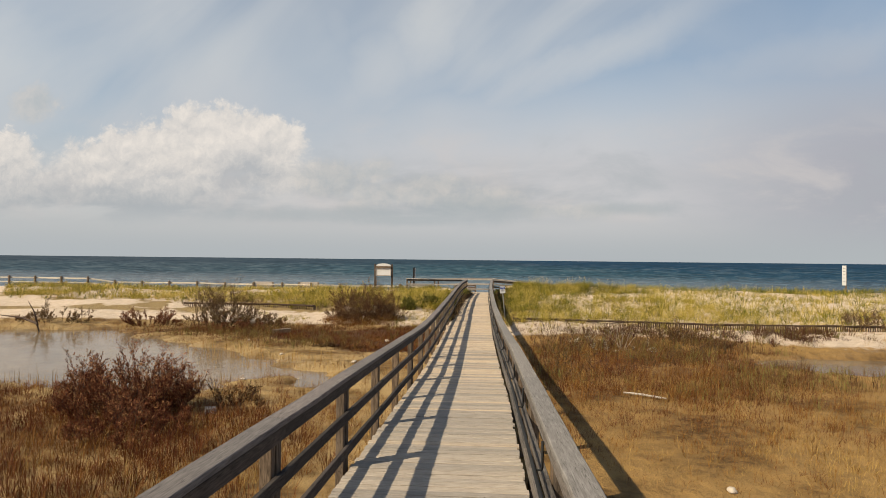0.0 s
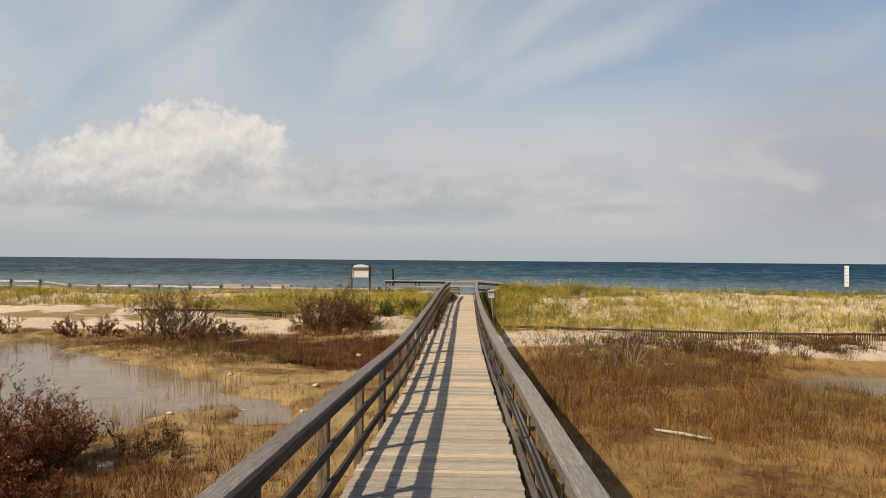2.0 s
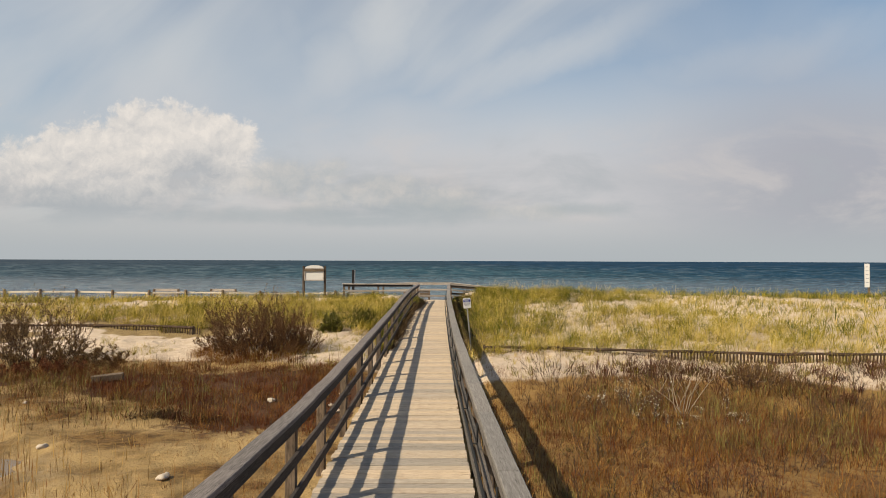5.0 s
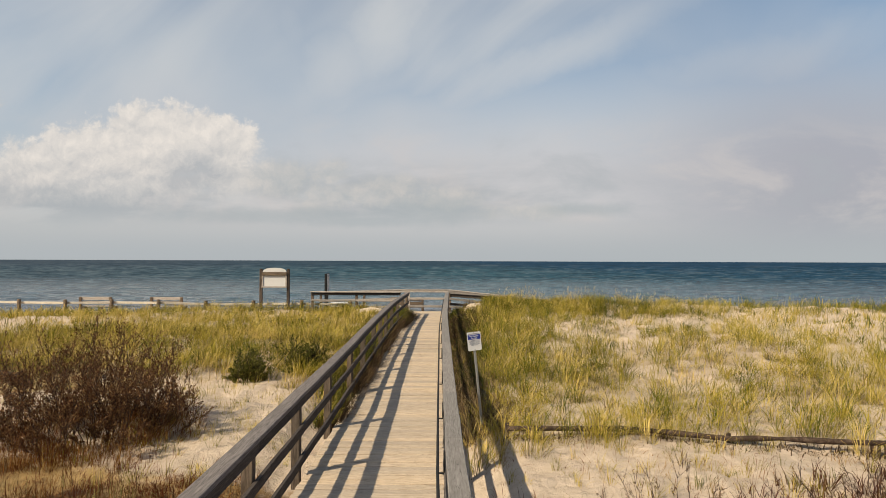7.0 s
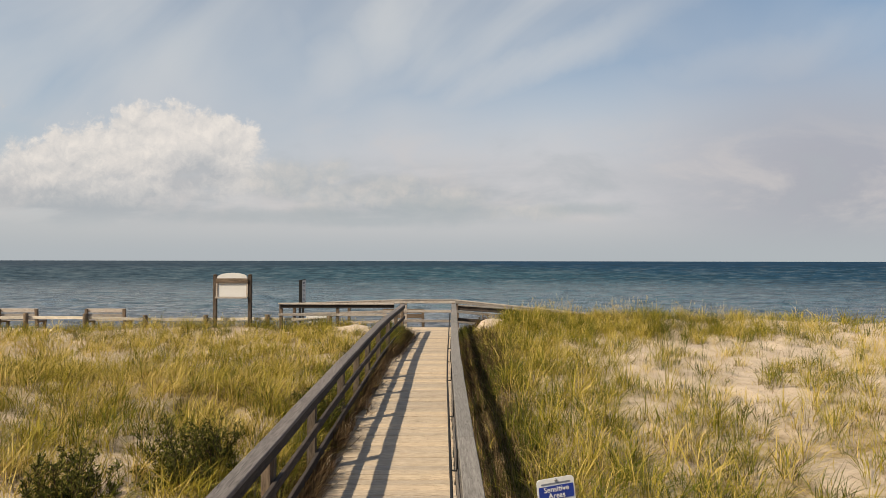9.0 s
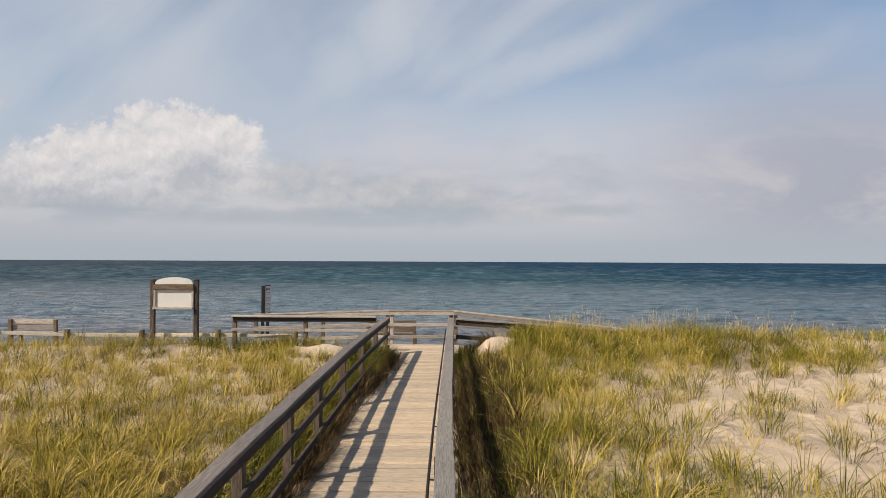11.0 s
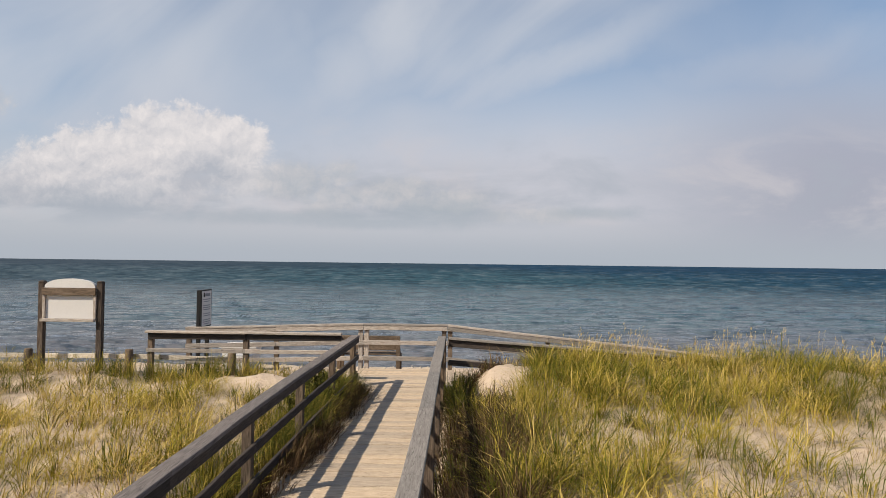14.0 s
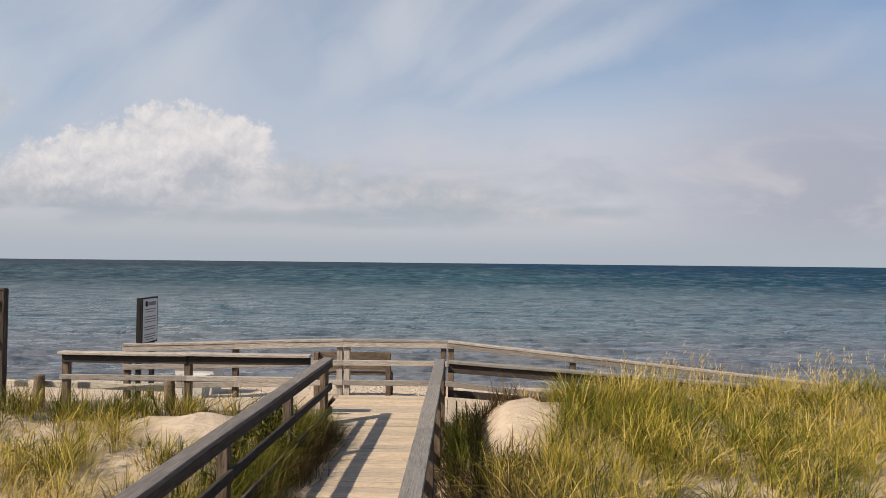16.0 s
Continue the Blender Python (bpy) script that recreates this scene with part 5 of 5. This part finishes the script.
# ---- fences ----
def sand_fence(label, pts, step, h, seed, buried, show, level, gaps=0.0):
    """Slats under a dark band of wire and caught weed; buried(x) says where only the band shows."""
    r = random.Random(seed)
    root = thing("sand_fence", label, "fence")
    slat = [bar_mesh("slat", 0.034, h * q, 0.010, M_SLAT, 0.002) for q in (0.96, 1.0, 1.03)]
    k, band = 0, []
    for a, b in zip(pts[:-1], pts[1:]):
        n = max(1, int(math.hypot(b[0] - a[0], b[1] - a[1]) / step))
        yaw = math.atan2(b[1] - a[1], b[0] - a[0])
        for i in range(n):
            x, y = a[0] + (b[0] - a[0]) * i / n, a[1] + (b[1] - a[1]) * i / n + 0.05 * math.sin(i * 0.13)
            top = max(level + 0.010 * math.sin(k * 0.05) + 0.006 * math.sin(k * 0.31), gz(x, y) + min(show, 0.03))
            k += 1
            if gaps and math.sin(k * 0.045) + 0.6 * math.sin(k * 0.021 + 1.0) < gaps - 0.8:
                continue
            if k % 4 == 0:
                band.append((x, y + 0.012, top - 0.03))
            if not buried(x):
                add("slat", r.choice(slat), root, Matrix.Translation((x, y, top - h / 2)) @ Matrix.Rotation(yaw + r.gauss(0, 0.1), 4, "Z") @ Matrix.Rotation(r.gauss(0, 0.05), 4, "Y") @ Matrix.Rotation(math.pi / 2, 4, "X"))
    run = [band[0]]
    for q in band[1:] + [None]:
        if q is not None and math.dist(q, run[-1]) < 1.2:
            run.append(q)
            continue
        if len(run) > 2:
            add("band", tube_mesh("band", run, [r.uniform(0.022, 0.044) for _ in run], M_SLAT, 6), root, None, "dark band of wire and caught weed")
        run = [q]
    for x, y, z in band[::9]:
        beam("stake", (x, y + 0.06, z - 0.5), (x, y + 0.06, z + 0.05), 0.045, 0.045, M_SLAT, root)


sand_fence("half-buried brown slat fence along the foot of the dune", [(1.2, 17.9), (2.8, 17.9), (3.8, 17.5), (5.5, 17.35), (7.8, 17.05), (14.0, 16.9), (18.5, 17.0)], 0.068, 0.36, 3, lambda x: x < 5.3, 0.20, 0.135)
sand_fence("half-buried brown slat fence behind the shrubs", [(-6.0, 20.7), (-7.4, 21.3), (-9.6, 21.4), (-12.5, 21.4), (-17.0, 23.0), (-22.0, 24.2)], 0.085, 0.36, 4, lambda x: False, 0.15, 0.24, 1.25)

beach_fence = thing("rail_fence", "low round-post fence with pale rails along the beach", "fence", (-5, 35, 0))
fx = [-2.84 - 1.86 * i for i in range(20)]
tops = []
for i, x in enumerate(fx):
    y = 35.0 + 0.06 * max(-4.7 - x, 0.0) - (0.12 if x > -4.0 else 0.0)
    g = gz(x, y)
    top = 0.56 + (0.20 if 11 < i < 17 else 0.02 * math.sin(i * 1.7))
    pts = [(x + 5, y - 35, g - 0.4), (x + 5, y - 35, top - 0.02), (x + 5, y - 35, top)]
    add("post", tube_mesh("post", pts, [0.075, 0.07, 0.055], M_POST, 10), beach_fence)
    tops.append((x, y, top))
for (xa, ya, za), (xb, yb, zb) in zip(tops[:-1], tops[1:]):
    beam("rail", (xa, ya + 0.09, za - 0.14), (xb, yb + 0.09, zb - 0.14), 0.035, 0.085, M_DRIFT, beach_fence, rng)
for (xa, ya, za), (xb, yb, zb) in list(zip(tops[:-1], tops[1:]))[10:]:
    beam("rail", (xa, ya + 0.09, za - 0.42), (xb, yb + 0.09, zb - 0.42), 0.035, 0.07, M_DRIFT, beach_fence, rng)


# ---- benches, boards and signs ----
def bench(label, at, rz, mat, dark):
    b = thing("bench", label, "bench", at, rz, "beach benches")
    for sx in (-0.66, 0.66):
        add("leg", bar_mesh("leg", 0.09, 0.86, 0.09, dark), b, along((sx, -0.22, 0.0), (sx, -0.28, 0.86)))
        add("leg", bar_mesh("leg", 0.09, 0.42, 0.09, dark), b, along((sx, 0.20, 0.0), (sx, 0.20, 0.42)))
        add("arm", bar_mesh("arm", 0.08, 0.54, 0.06, dark), b, along((sx, -0.26, 0.40), (sx, 0.27, 0.40)))
    for y, z in ((-0.10, 0.45), (0.06, 0.45), (0.22, 0.45)):
        add("seat_slat", bar_mesh("seat_slat", 0.14, 1.36, 0.038, mat), b, along((-0.68, y, z), (0.68, y, z)))
    for y, z in ((-0.205, 0.62), (-0.225, 0.80)):
        add("back_slat", bar_mesh("back_slat", 0.038, 1.36, 0.14, mat), b, along((-0.68, y, z), (0.68, y, z)))
    return b


for bx, by_ in ((-11.3, 38.75), (-14.4, 38.8)):
    bench("pale wooden slat bench with dark ends facing the sea", (bx, by_, gz(bx, by_) - 0.02), 0, M_PALE, M_POST)
bench("dark weathered wooden bench on the beach below the landing", (-0.85, 38.3, gz(-0.85, 38.3) - 0.02), 0, M_POST, M_POST)


def bulletin_board():
    x0, x1, y = -6.23, -5.20, 34.95
    wide = x1 - x0
    b = thing("notice_board", "wooden notice board with arched white top and blank panel", "notice board", ((x0 + x1) / 2, y, gz(-5.7, y)))
    for x in (x0, x1):
        beam("post", (x, y, gz(x, y) - 0.5), (x, y, 1.75), 0.09, 0.11, M_DARKPOST, b, None, "", 0.012)
        add("post_cap", box_mesh("post_cap", (0.10, 0.12, 0.02), M_DARKPOST, 0.006, 0.6), b, Matrix.Translation((x - (x0 + x1) / 2, 0, 1.75 - b.matrix_basis.translation.z)))
    beam("header", (x0 + 0.046, y - 0.075, 1.585), (x1 - 0.046, y - 0.075, 1.585), 0.045, 0.13, M_POST, b)
    beam("sill", (x0 + 0.046, y - 0.09, 1.085), (x1 - 0.046, y - 0.09, 1.085), 0.10, 0.05, M_PALE, b)
    add("panel", box_mesh("panel", (wide - 0.17, 0.04, 0.41), M_CREAM, 0.004), b, Matrix.Translation((0, -0.02, 1.11 - b.matrix_basis.translation.z)))
    for x in (x0 + 0.068, x1 - 0.068):
        beam("frame", (x, y - 0.05, 1.11), (x, y - 0.05, 1.52), 0.045, 0.05, M_PALE, b)
    vs, n = [], 20
    for yy in (-0.04, 0.04):
        vs += [(0.445 * math.cos(math.pi * i / n), yy, 0.16 * math.sin(math.pi * i / n) ** 0.8) for i in range(n + 1)]
    fs = [tuple(range(n + 1)), tuple(range(2 * n + 1, n, -1))] + [(i + 1, i, n + 1 + i, n + 2 + i) for i in range(n)] + [(0, n, 2 * n + 1, n + 1)]
    add("arch", mesh_from("arch", vs, fs, M_WHITE), b, Matrix.Translation((0, -0.02, 1.65 - b.matrix_basis.translation.z)), "white arched top panel")


bulletin_board()


def letters(name, text, size, mat, parent, m):
    cu = bpy.data.curves.new(name, "FONT")
    cu.body, cu.size, cu.extrude, cu.align_x, cu.align_y = text, size, 0.0008, "CENTER", "CENTER"
    ob = bpy.data.objects.new(name, cu)
    scene.collection.objects.link(ob)
    bpy.context.view_layer.update()
    me = bpy.data.meshes.new_from_object(ob)
    bpy.data.objects.remove(ob)
    me.materials.clear()
    me.materials.append(mat)
    add(name, me, parent, m)


def plate(name, w, h, t, r, mat):
    """A rounded plate in x and z, centred, facing -y."""
    out, n = [], 5
    for cx, cz, a0 in ((w / 2 - r, h / 2 - r, 0), (-w / 2 + r, h / 2 - r, 90), (-w / 2 + r, -h / 2 + r, 180), (w / 2 - r, -h / 2 + r, 270)):
        out += [(cx + r * math.cos(radians(a0 + 90 * i / n)), cz + r * math.sin(radians(a0 + 90 * i / n))) for i in range(n + 1)]
    k = len(out)
    vs = [(x, -t / 2, z) for x, z in out] + [(x, t / 2, z) for x, z in out]
    fs = [tuple(range(k)), tuple(range(2 * k - 1, k - 1, -1))] + [(i, k + i, k + (i + 1) % k, (i + 1) % k) for i in range(k)]
    return mesh_from(name, vs, fs, mat)


def area_sign():
    g = gz(1.165, 18.7)
    s = thing("warning_sign", "small white and blue notice on a leaning steel post", "sign", (1.165, 18.7, g), 13)
    s.matrix_basis = pose(1.165, 18.7, g, -3, -5, 13)
    top = 1.175 - g
    add("post", bar_mesh("post", 0.034, top + 0.4, 0.03, M_STEEL, 0.006), s, along((0, 0.025, -0.5), (0, 0.025, top - 0.1)))
    pl = add("plate", plate("plate", 0.185, 0.242, 0.006, 0.018, M_WHITE), s, Matrix.Translation((0, 0, top - 0.124)), "white enamel plate with a blue field")
    add("blue_field", plate("blue_field", 0.172, 0.062, 0.002, 0.004, M_BLUE), pl, Matrix.Translation((0, -0.0042, 0.056)))
    up = Matrix.Rotation(math.pi / 2, 4, "X")
    letters("lettering", "Sensitive", 0.036, M_WHITE, pl, Matrix.Translation((0, -0.0062, 0.071)) @ up)
    letters("lettering", "Areas", 0.036, M_WHITE, pl, Matrix.Translation((0, -0.0062, 0.041)) @ up)
    add("print_bar", plate("print_bar", 0.145, 0.008, 0.0012, 0.002, M_DARKBAR), pl, Matrix.Translation((0, -0.0038, 0.097)))
    for i, wd in enumerate((0.15, 0.14, 0.155, 0.13, 0.14, 0.10)):
        add("print_bar", plate("print_bar", wd, 0.0055, 0.0012, 0.001, M_DARKBAR), pl, Matrix.Translation((0, -0.0038, 0.012 - 0.0125 * i)))
    for z in (0.112, -0.110):
        add("bolt", tube_mesh("bolt", [(0, -0.010, z), (0, 0.004, z)], [0.007, 0.008], M_STEEL, 8), pl)


area_sign()


def tall_sign():
    s = thing("notice_sign", "tall printed white notice with dark edges by the beach rail", "sign", (-4.02, 36.75, gz(-4.0, 36.75)), 90)
    g = s.matrix_basis.translation.z
    for x in (-0.23, 0.23):
        add("post", bar_mesh("post", 0.07, 2.0 - g, 0.07, M_BLACK), s, along((x, 0.045, -0.4), (x, 0.045, 1.52 - g)))
    b = add("board", plate("board", 0.50, 0.70, 0.03, 0.01, M_WHITE), s, Matrix.Translation((0, -0.01, 1.19 - g)))
    for a, c in (((-0.25, -0.36), (-0.25, 0.36)), ((0.25, -0.36), (0.25, 0.36)), ((-0.25, 0.35), (0.25, 0.35)), ((-0.25, -0.35), (0.25, -0.35))):
        add("frame", bar_mesh("frame", 0.025, math.dist(a, c) + 0.02, 0.05, M_BLACK, 0.003), b, along((a[0], 0, a[1]), (c[0], 0, c[1])))
    add("print_bar", plate("print_bar", 0.08, 0.09, 0.002, 0.03, M_BLACK), b, Matrix.Translation((-0.14, -0.0165, 0.27)))
    add("print_bar", plate("print_bar", 0.26, 0.06, 0.002, 0.004, M_DARKBAR), b, Matrix.Translation((0.05, -0.0165, 0.27)))
    for i, wd in enumerate((0.40, 0.30, 0.0, 0.39, 0.40, 0.37, 0.0, 0.40, 0.35, 0.0, 0.40, 0.39, 0.27)):
        if wd:
            add("print_bar", plate("print_bar", wd, 0.016, 0.002, 0.002, M_DARKBAR), b, Matrix.Translation((0, -0.0165, 0.18 - 0.041 * i)))


tall_sign()


def beach_marker():
    s = thing("marker_board", "tall narrow white board on a post beyond the dunes", "sign", (21.3, 35.1, gz(21.3, 35.1)), -20)
    g = s.matrix_basis.translation.z
    add("post", bar_mesh("post", 0.09, 1.9 - g, 0.09, M_POST), s, along((0.09, 0.07, -0.3), (0.09, 0.07, 1.5 - g)))
    b = add("board", plate("board", 0.21, 1.16, 0.03, 0.01, M_WHITE), s, Matrix.Translation((0, 0, 1.40 - g)))
    for i in range(5):
        add("print_bar", plate("print_bar", 0.12, 0.025, 0.002, 0.002, M_DARKBAR), b, Matrix.Translation((0, -0.017, 0.42 - 0.19 * i)))


beach_marker()


def tub(at, w, h, label):
    t = thing("planter_tub", label, "planter", (*at, gz(*at) - 0.02))
    bm = bmesh.new()
    bmesh.ops.create_cube(bm, size=1.0)
    for v in bm.verts:
        s = 1.0 if v.co.z > 0 else 0.82
        v.co = Vector((v.co.x * w * s, v.co.y * w * 0.8 * s, (v.co.z + 0.5) * h))
    topf = max(bm.faces, key=lambda f: f.calc_center_median().z)
    r = bmesh.ops.inset_region(bm, faces=[topf], thickness=0.03)
    bmesh.ops.translate(bm, verts=topf.verts, vec=(0, 0, -0.08))
    bmesh.ops.bevel(bm, geom=list(bm.edges), offset=0.008, segments=2, affect="EDGES")
    me = bpy.data.meshes.new("tub")
    bm.to_mesh(me)
    bm.free()
    me.materials.append(M_WHITE)
    add("body", me, t)
    add("rim", plate("rim", w * 1.12, 0.05, w * 0.9, 0.01, M_CREAM), t, Matrix.Translation((0, 0, h - 0.04)))


tub((-3.55, 37.5), 0.5, 0.42, "white square tub standing on the beach")
tub((-3.75, 38.3), 0.75, 0.62, "white square tub standing on the beach")


# ---- stones, driftwood, pebbles ----
def stone(name, at, size, mat, label, seed):
    r = random.Random(seed)
    bm = bmesh.new()
    bmesh.ops.create_icosphere(bm, subdivisions=3, radius=1.0)
    for v in bm.verts:
        n = 1 + 0.35 * (noise.noise(v.co * 1.3 + Vector((seed * 7.1, 0, 0)))) + 0.08 * noise.noise(v.co * 5)
        v.co = Vector((v.co.x * size[0] * n, v.co.y * size[1] * n, v.co.z * size[2] * n)) / 2
    for f in bm.faces:
        f.smooth = True
    me = bpy.data.meshes.new(name)
    bm.to_mesh(me)
    bm.free()
    me.materials.append(mat)
    ob = new(name, me)
    ob.matrix_basis = pose(at[0], at[1], max(gz(*at), POND_Z - 0.02) + size[2] * 0.28, 0, 0, r.uniform(0, 360))
    tagged(ob, label, "stone")


for i, (x, y, w) in enumerate(((-2.27, 13.68, 0.17), (-1.2, 14.4, 0.22), (-1.28, 13.5, 0.13), (-1.13, 13.2, 0.15), (-2.46, 10.07, 0.18), (-4.5, 11.35, 0.17), (-2.21, 8.11, 0.10), (-6.2, 13.7, 0.10), (2.97, 2.55, 0.15), (-4.1, 7.75, 0.13), (-3.3, 8.6, 0.09))):
    stone("stone", (x, y), (w * 0.85, w * 0.65, w * 0.42), M_STONE, "pale rounded stone lying on wet ground", i)

log_me = tube_mesh("driftwood", [(-0.37, 0, 0), (-0.2, 0.006, 0.002), (0.0, 0.008, 0.004), (0.2, 0.004, 0.0), (0.37, -0.006, 0.0)], [0.014, 0.019, 0.020, 0.019, 0.015], M_DRIFT, 9)
log = new("driftwood", log_me)
log.matrix_basis = pose(3.18, 7.09, gz(3.18, 7.09) + 0.05, 0, 1, -31)
tagged(log, "pale bare driftwood stick lying on marsh grass", "driftwood")
timber = new("timber", box_mesh("timber", (0.54, 0.15, 0.12), M_POST, 0.014))
timber.matrix_basis = pose(-5.85, 15.6, gz(-5.85, 15.6) + 0.03, 3, -4, 20)
tagged(timber, "dark weathered timber block lying on mud", "timber")
block = new("timber", box_mesh("timber", (0.16, 0.11, 0.10), M_PALE, 0.008))
block.matrix_basis = pose(-3.66, 5.25, gz(-3.66, 5.25) - 0.01, 4, 3, 30)
tagged(block, "short pale sawn block lying in marsh grass", "timber")
snag = thing("dead_branch", "bare dark dead branch at the water's edge", "branch", (-14.2, 15.6, gz(-14.2, 15.6)))
add("limb", tube_mesh("limb", [(0.5, 0, -0.1), (0.4, 0, 0.25), (-0.1, 0.02, 0.42), (-0.9, 0.05, 0.50)], [0.05, 0.045, 0.03, 0.012], M_TWIG, 7), snag)
add("limb", tube_mesh("limb", [(0.42, 0, 0.2), (0.3, 0.02, 0.6), (0.1, 0.0, 0.95)], [0.035, 0.022, 0.008], M_TWIG, 7), snag)

plank_drift = new("driftwood", box_mesh("driftwood", (0.34, 0.12, 0.05), M_DARKPOST, 0.015, 0.8))
plank_drift.matrix_basis = pose(-1.72, 33.95, gz(-1.72, 33.95) - 0.004, 4, -6, -22)
tagged(plank_drift, "dark flat piece of driftwood on the sand heap", "driftwood")
twig = new("driftwood", tube_mesh("driftwood", [(-0.18, 0, 0), (-0.05, 0.015, 0.02), (0.08, 0.0, 0.025), (0.2, 0.03, 0.05)], [0.014, 0.013, 0.010, 0.006], M_DARKPOST, 7))
twig.matrix_basis = pose(-3.55, 32.85, gz(-3.55, 32.85) + 0.012, 0, 0, 60)
tagged(twig, "short dark bent stick lying on dune sand", "driftwood")

pv, pf = [], []
octa = [(1, 0, 0), (0, 1, 0), (-1, 0, 0), (0, -1, 0), (0, 0, 1), (0, 0, -1)]
ofs = [(0, 1, 4), (1, 2, 4), (2, 3, 4), (3, 0, 4), (1, 0, 5), (2, 1, 5), (3, 2, 5), (0, 3, 5)]
px, py = gen.uniform(-14, 9, 4000), 38.2 + gen.random(4000) ** 0.8 * 3.2
pz = ground_z(px, py)
for x, y, z in zip(px, py, pz):
    b, s = len(pv), abs(gen.normal(0, 0.014)) + 0.007
    pv += [(x + a * s * 1.3, y + c * s, z + d * s * 0.6) for a, c, d in octa]
    pf += [(b + i, b + j, b + k2) for i, j, k2 in ofs]
tagged(new("pebbles", mesh_from("pebbles", pv, pf, M_STONE, True)), "pale pebbles scattered along the waterline", "pebbles", "", "stuff")

# ---- planks ----
plank_me = [bar_mesh("plank", 0.127, 2 * HALF + rng.uniform(-0.02, 0.03), 0.034, M_DECK, 0.004, rng) for _ in range(8)]
grey_me = [bar_mesh("plank", 0.127, 2 * HALF + rng.uniform(-0.02, 0.03), 0.034, M_DECKGREY, 0.004, rng) for _ in range(8)]
y = -6.0
while y < 34.55:
    pitch = 0.120 if y < 9 else 0.140
    z0, z1 = deck_z(y - 0.07), deck_z(y + 0.07)
    m = Matrix.Translation((deck_x(y) + rng.uniform(-0.008, 0.008), y, (z0 + z1) / 2 - 0.017 + rng.uniform(-0.004, 0.003)))
    m = m @ Matrix.Rotation(math.atan2(z1 - z0, 0.14), 4, "X") @ Matrix.Rotation(math.pi / 2 + rng.uniform(-0.004, 0.004), 4, "Z")
    m = m @ Matrix.Rotation(rng.gauss(0, 0.012), 4, "Y") @ Matrix.Diagonal(((pitch - 0.016) / 0.127, (half_width(y) - 0.006) / HALF, 1.0, 1.0))
    add("plank", rng.choice(grey_me if rng.random() > (y - 2.0) / 16.0 else plank_me), walkway, m)
    y += pitch
long_me = [bar_mesh("plank", 0.127, 1.80, 0.034, M_DECK, 0.004, rng) for _ in range(4)]
mid_me = bar_mesh("plank", 0.127, 1.72, 0.034, M_DECK, 0.004)
y = 34.66
while y < 36.5:
    add("plank", mid_me, landing, Matrix.Translation((0.05, y - 35.7, 0.06 - 0.017 + rng.uniform(-0.002, 0.002))) @ Matrix.Rotation(math.pi / 2, 4, "Z"))
    y += 0.145
for x0, x1 in ((-4.3, -0.86), (0.98, 7.2)):
    x = x0
    while x < x1:
        add("plank", rng.choice(long_me), landing, Matrix.Translation((x, 35.56 - 35.7, cross_z(x) - 0.019 + rng.uniform(-0.002, 0.002))))
        x += 0.145
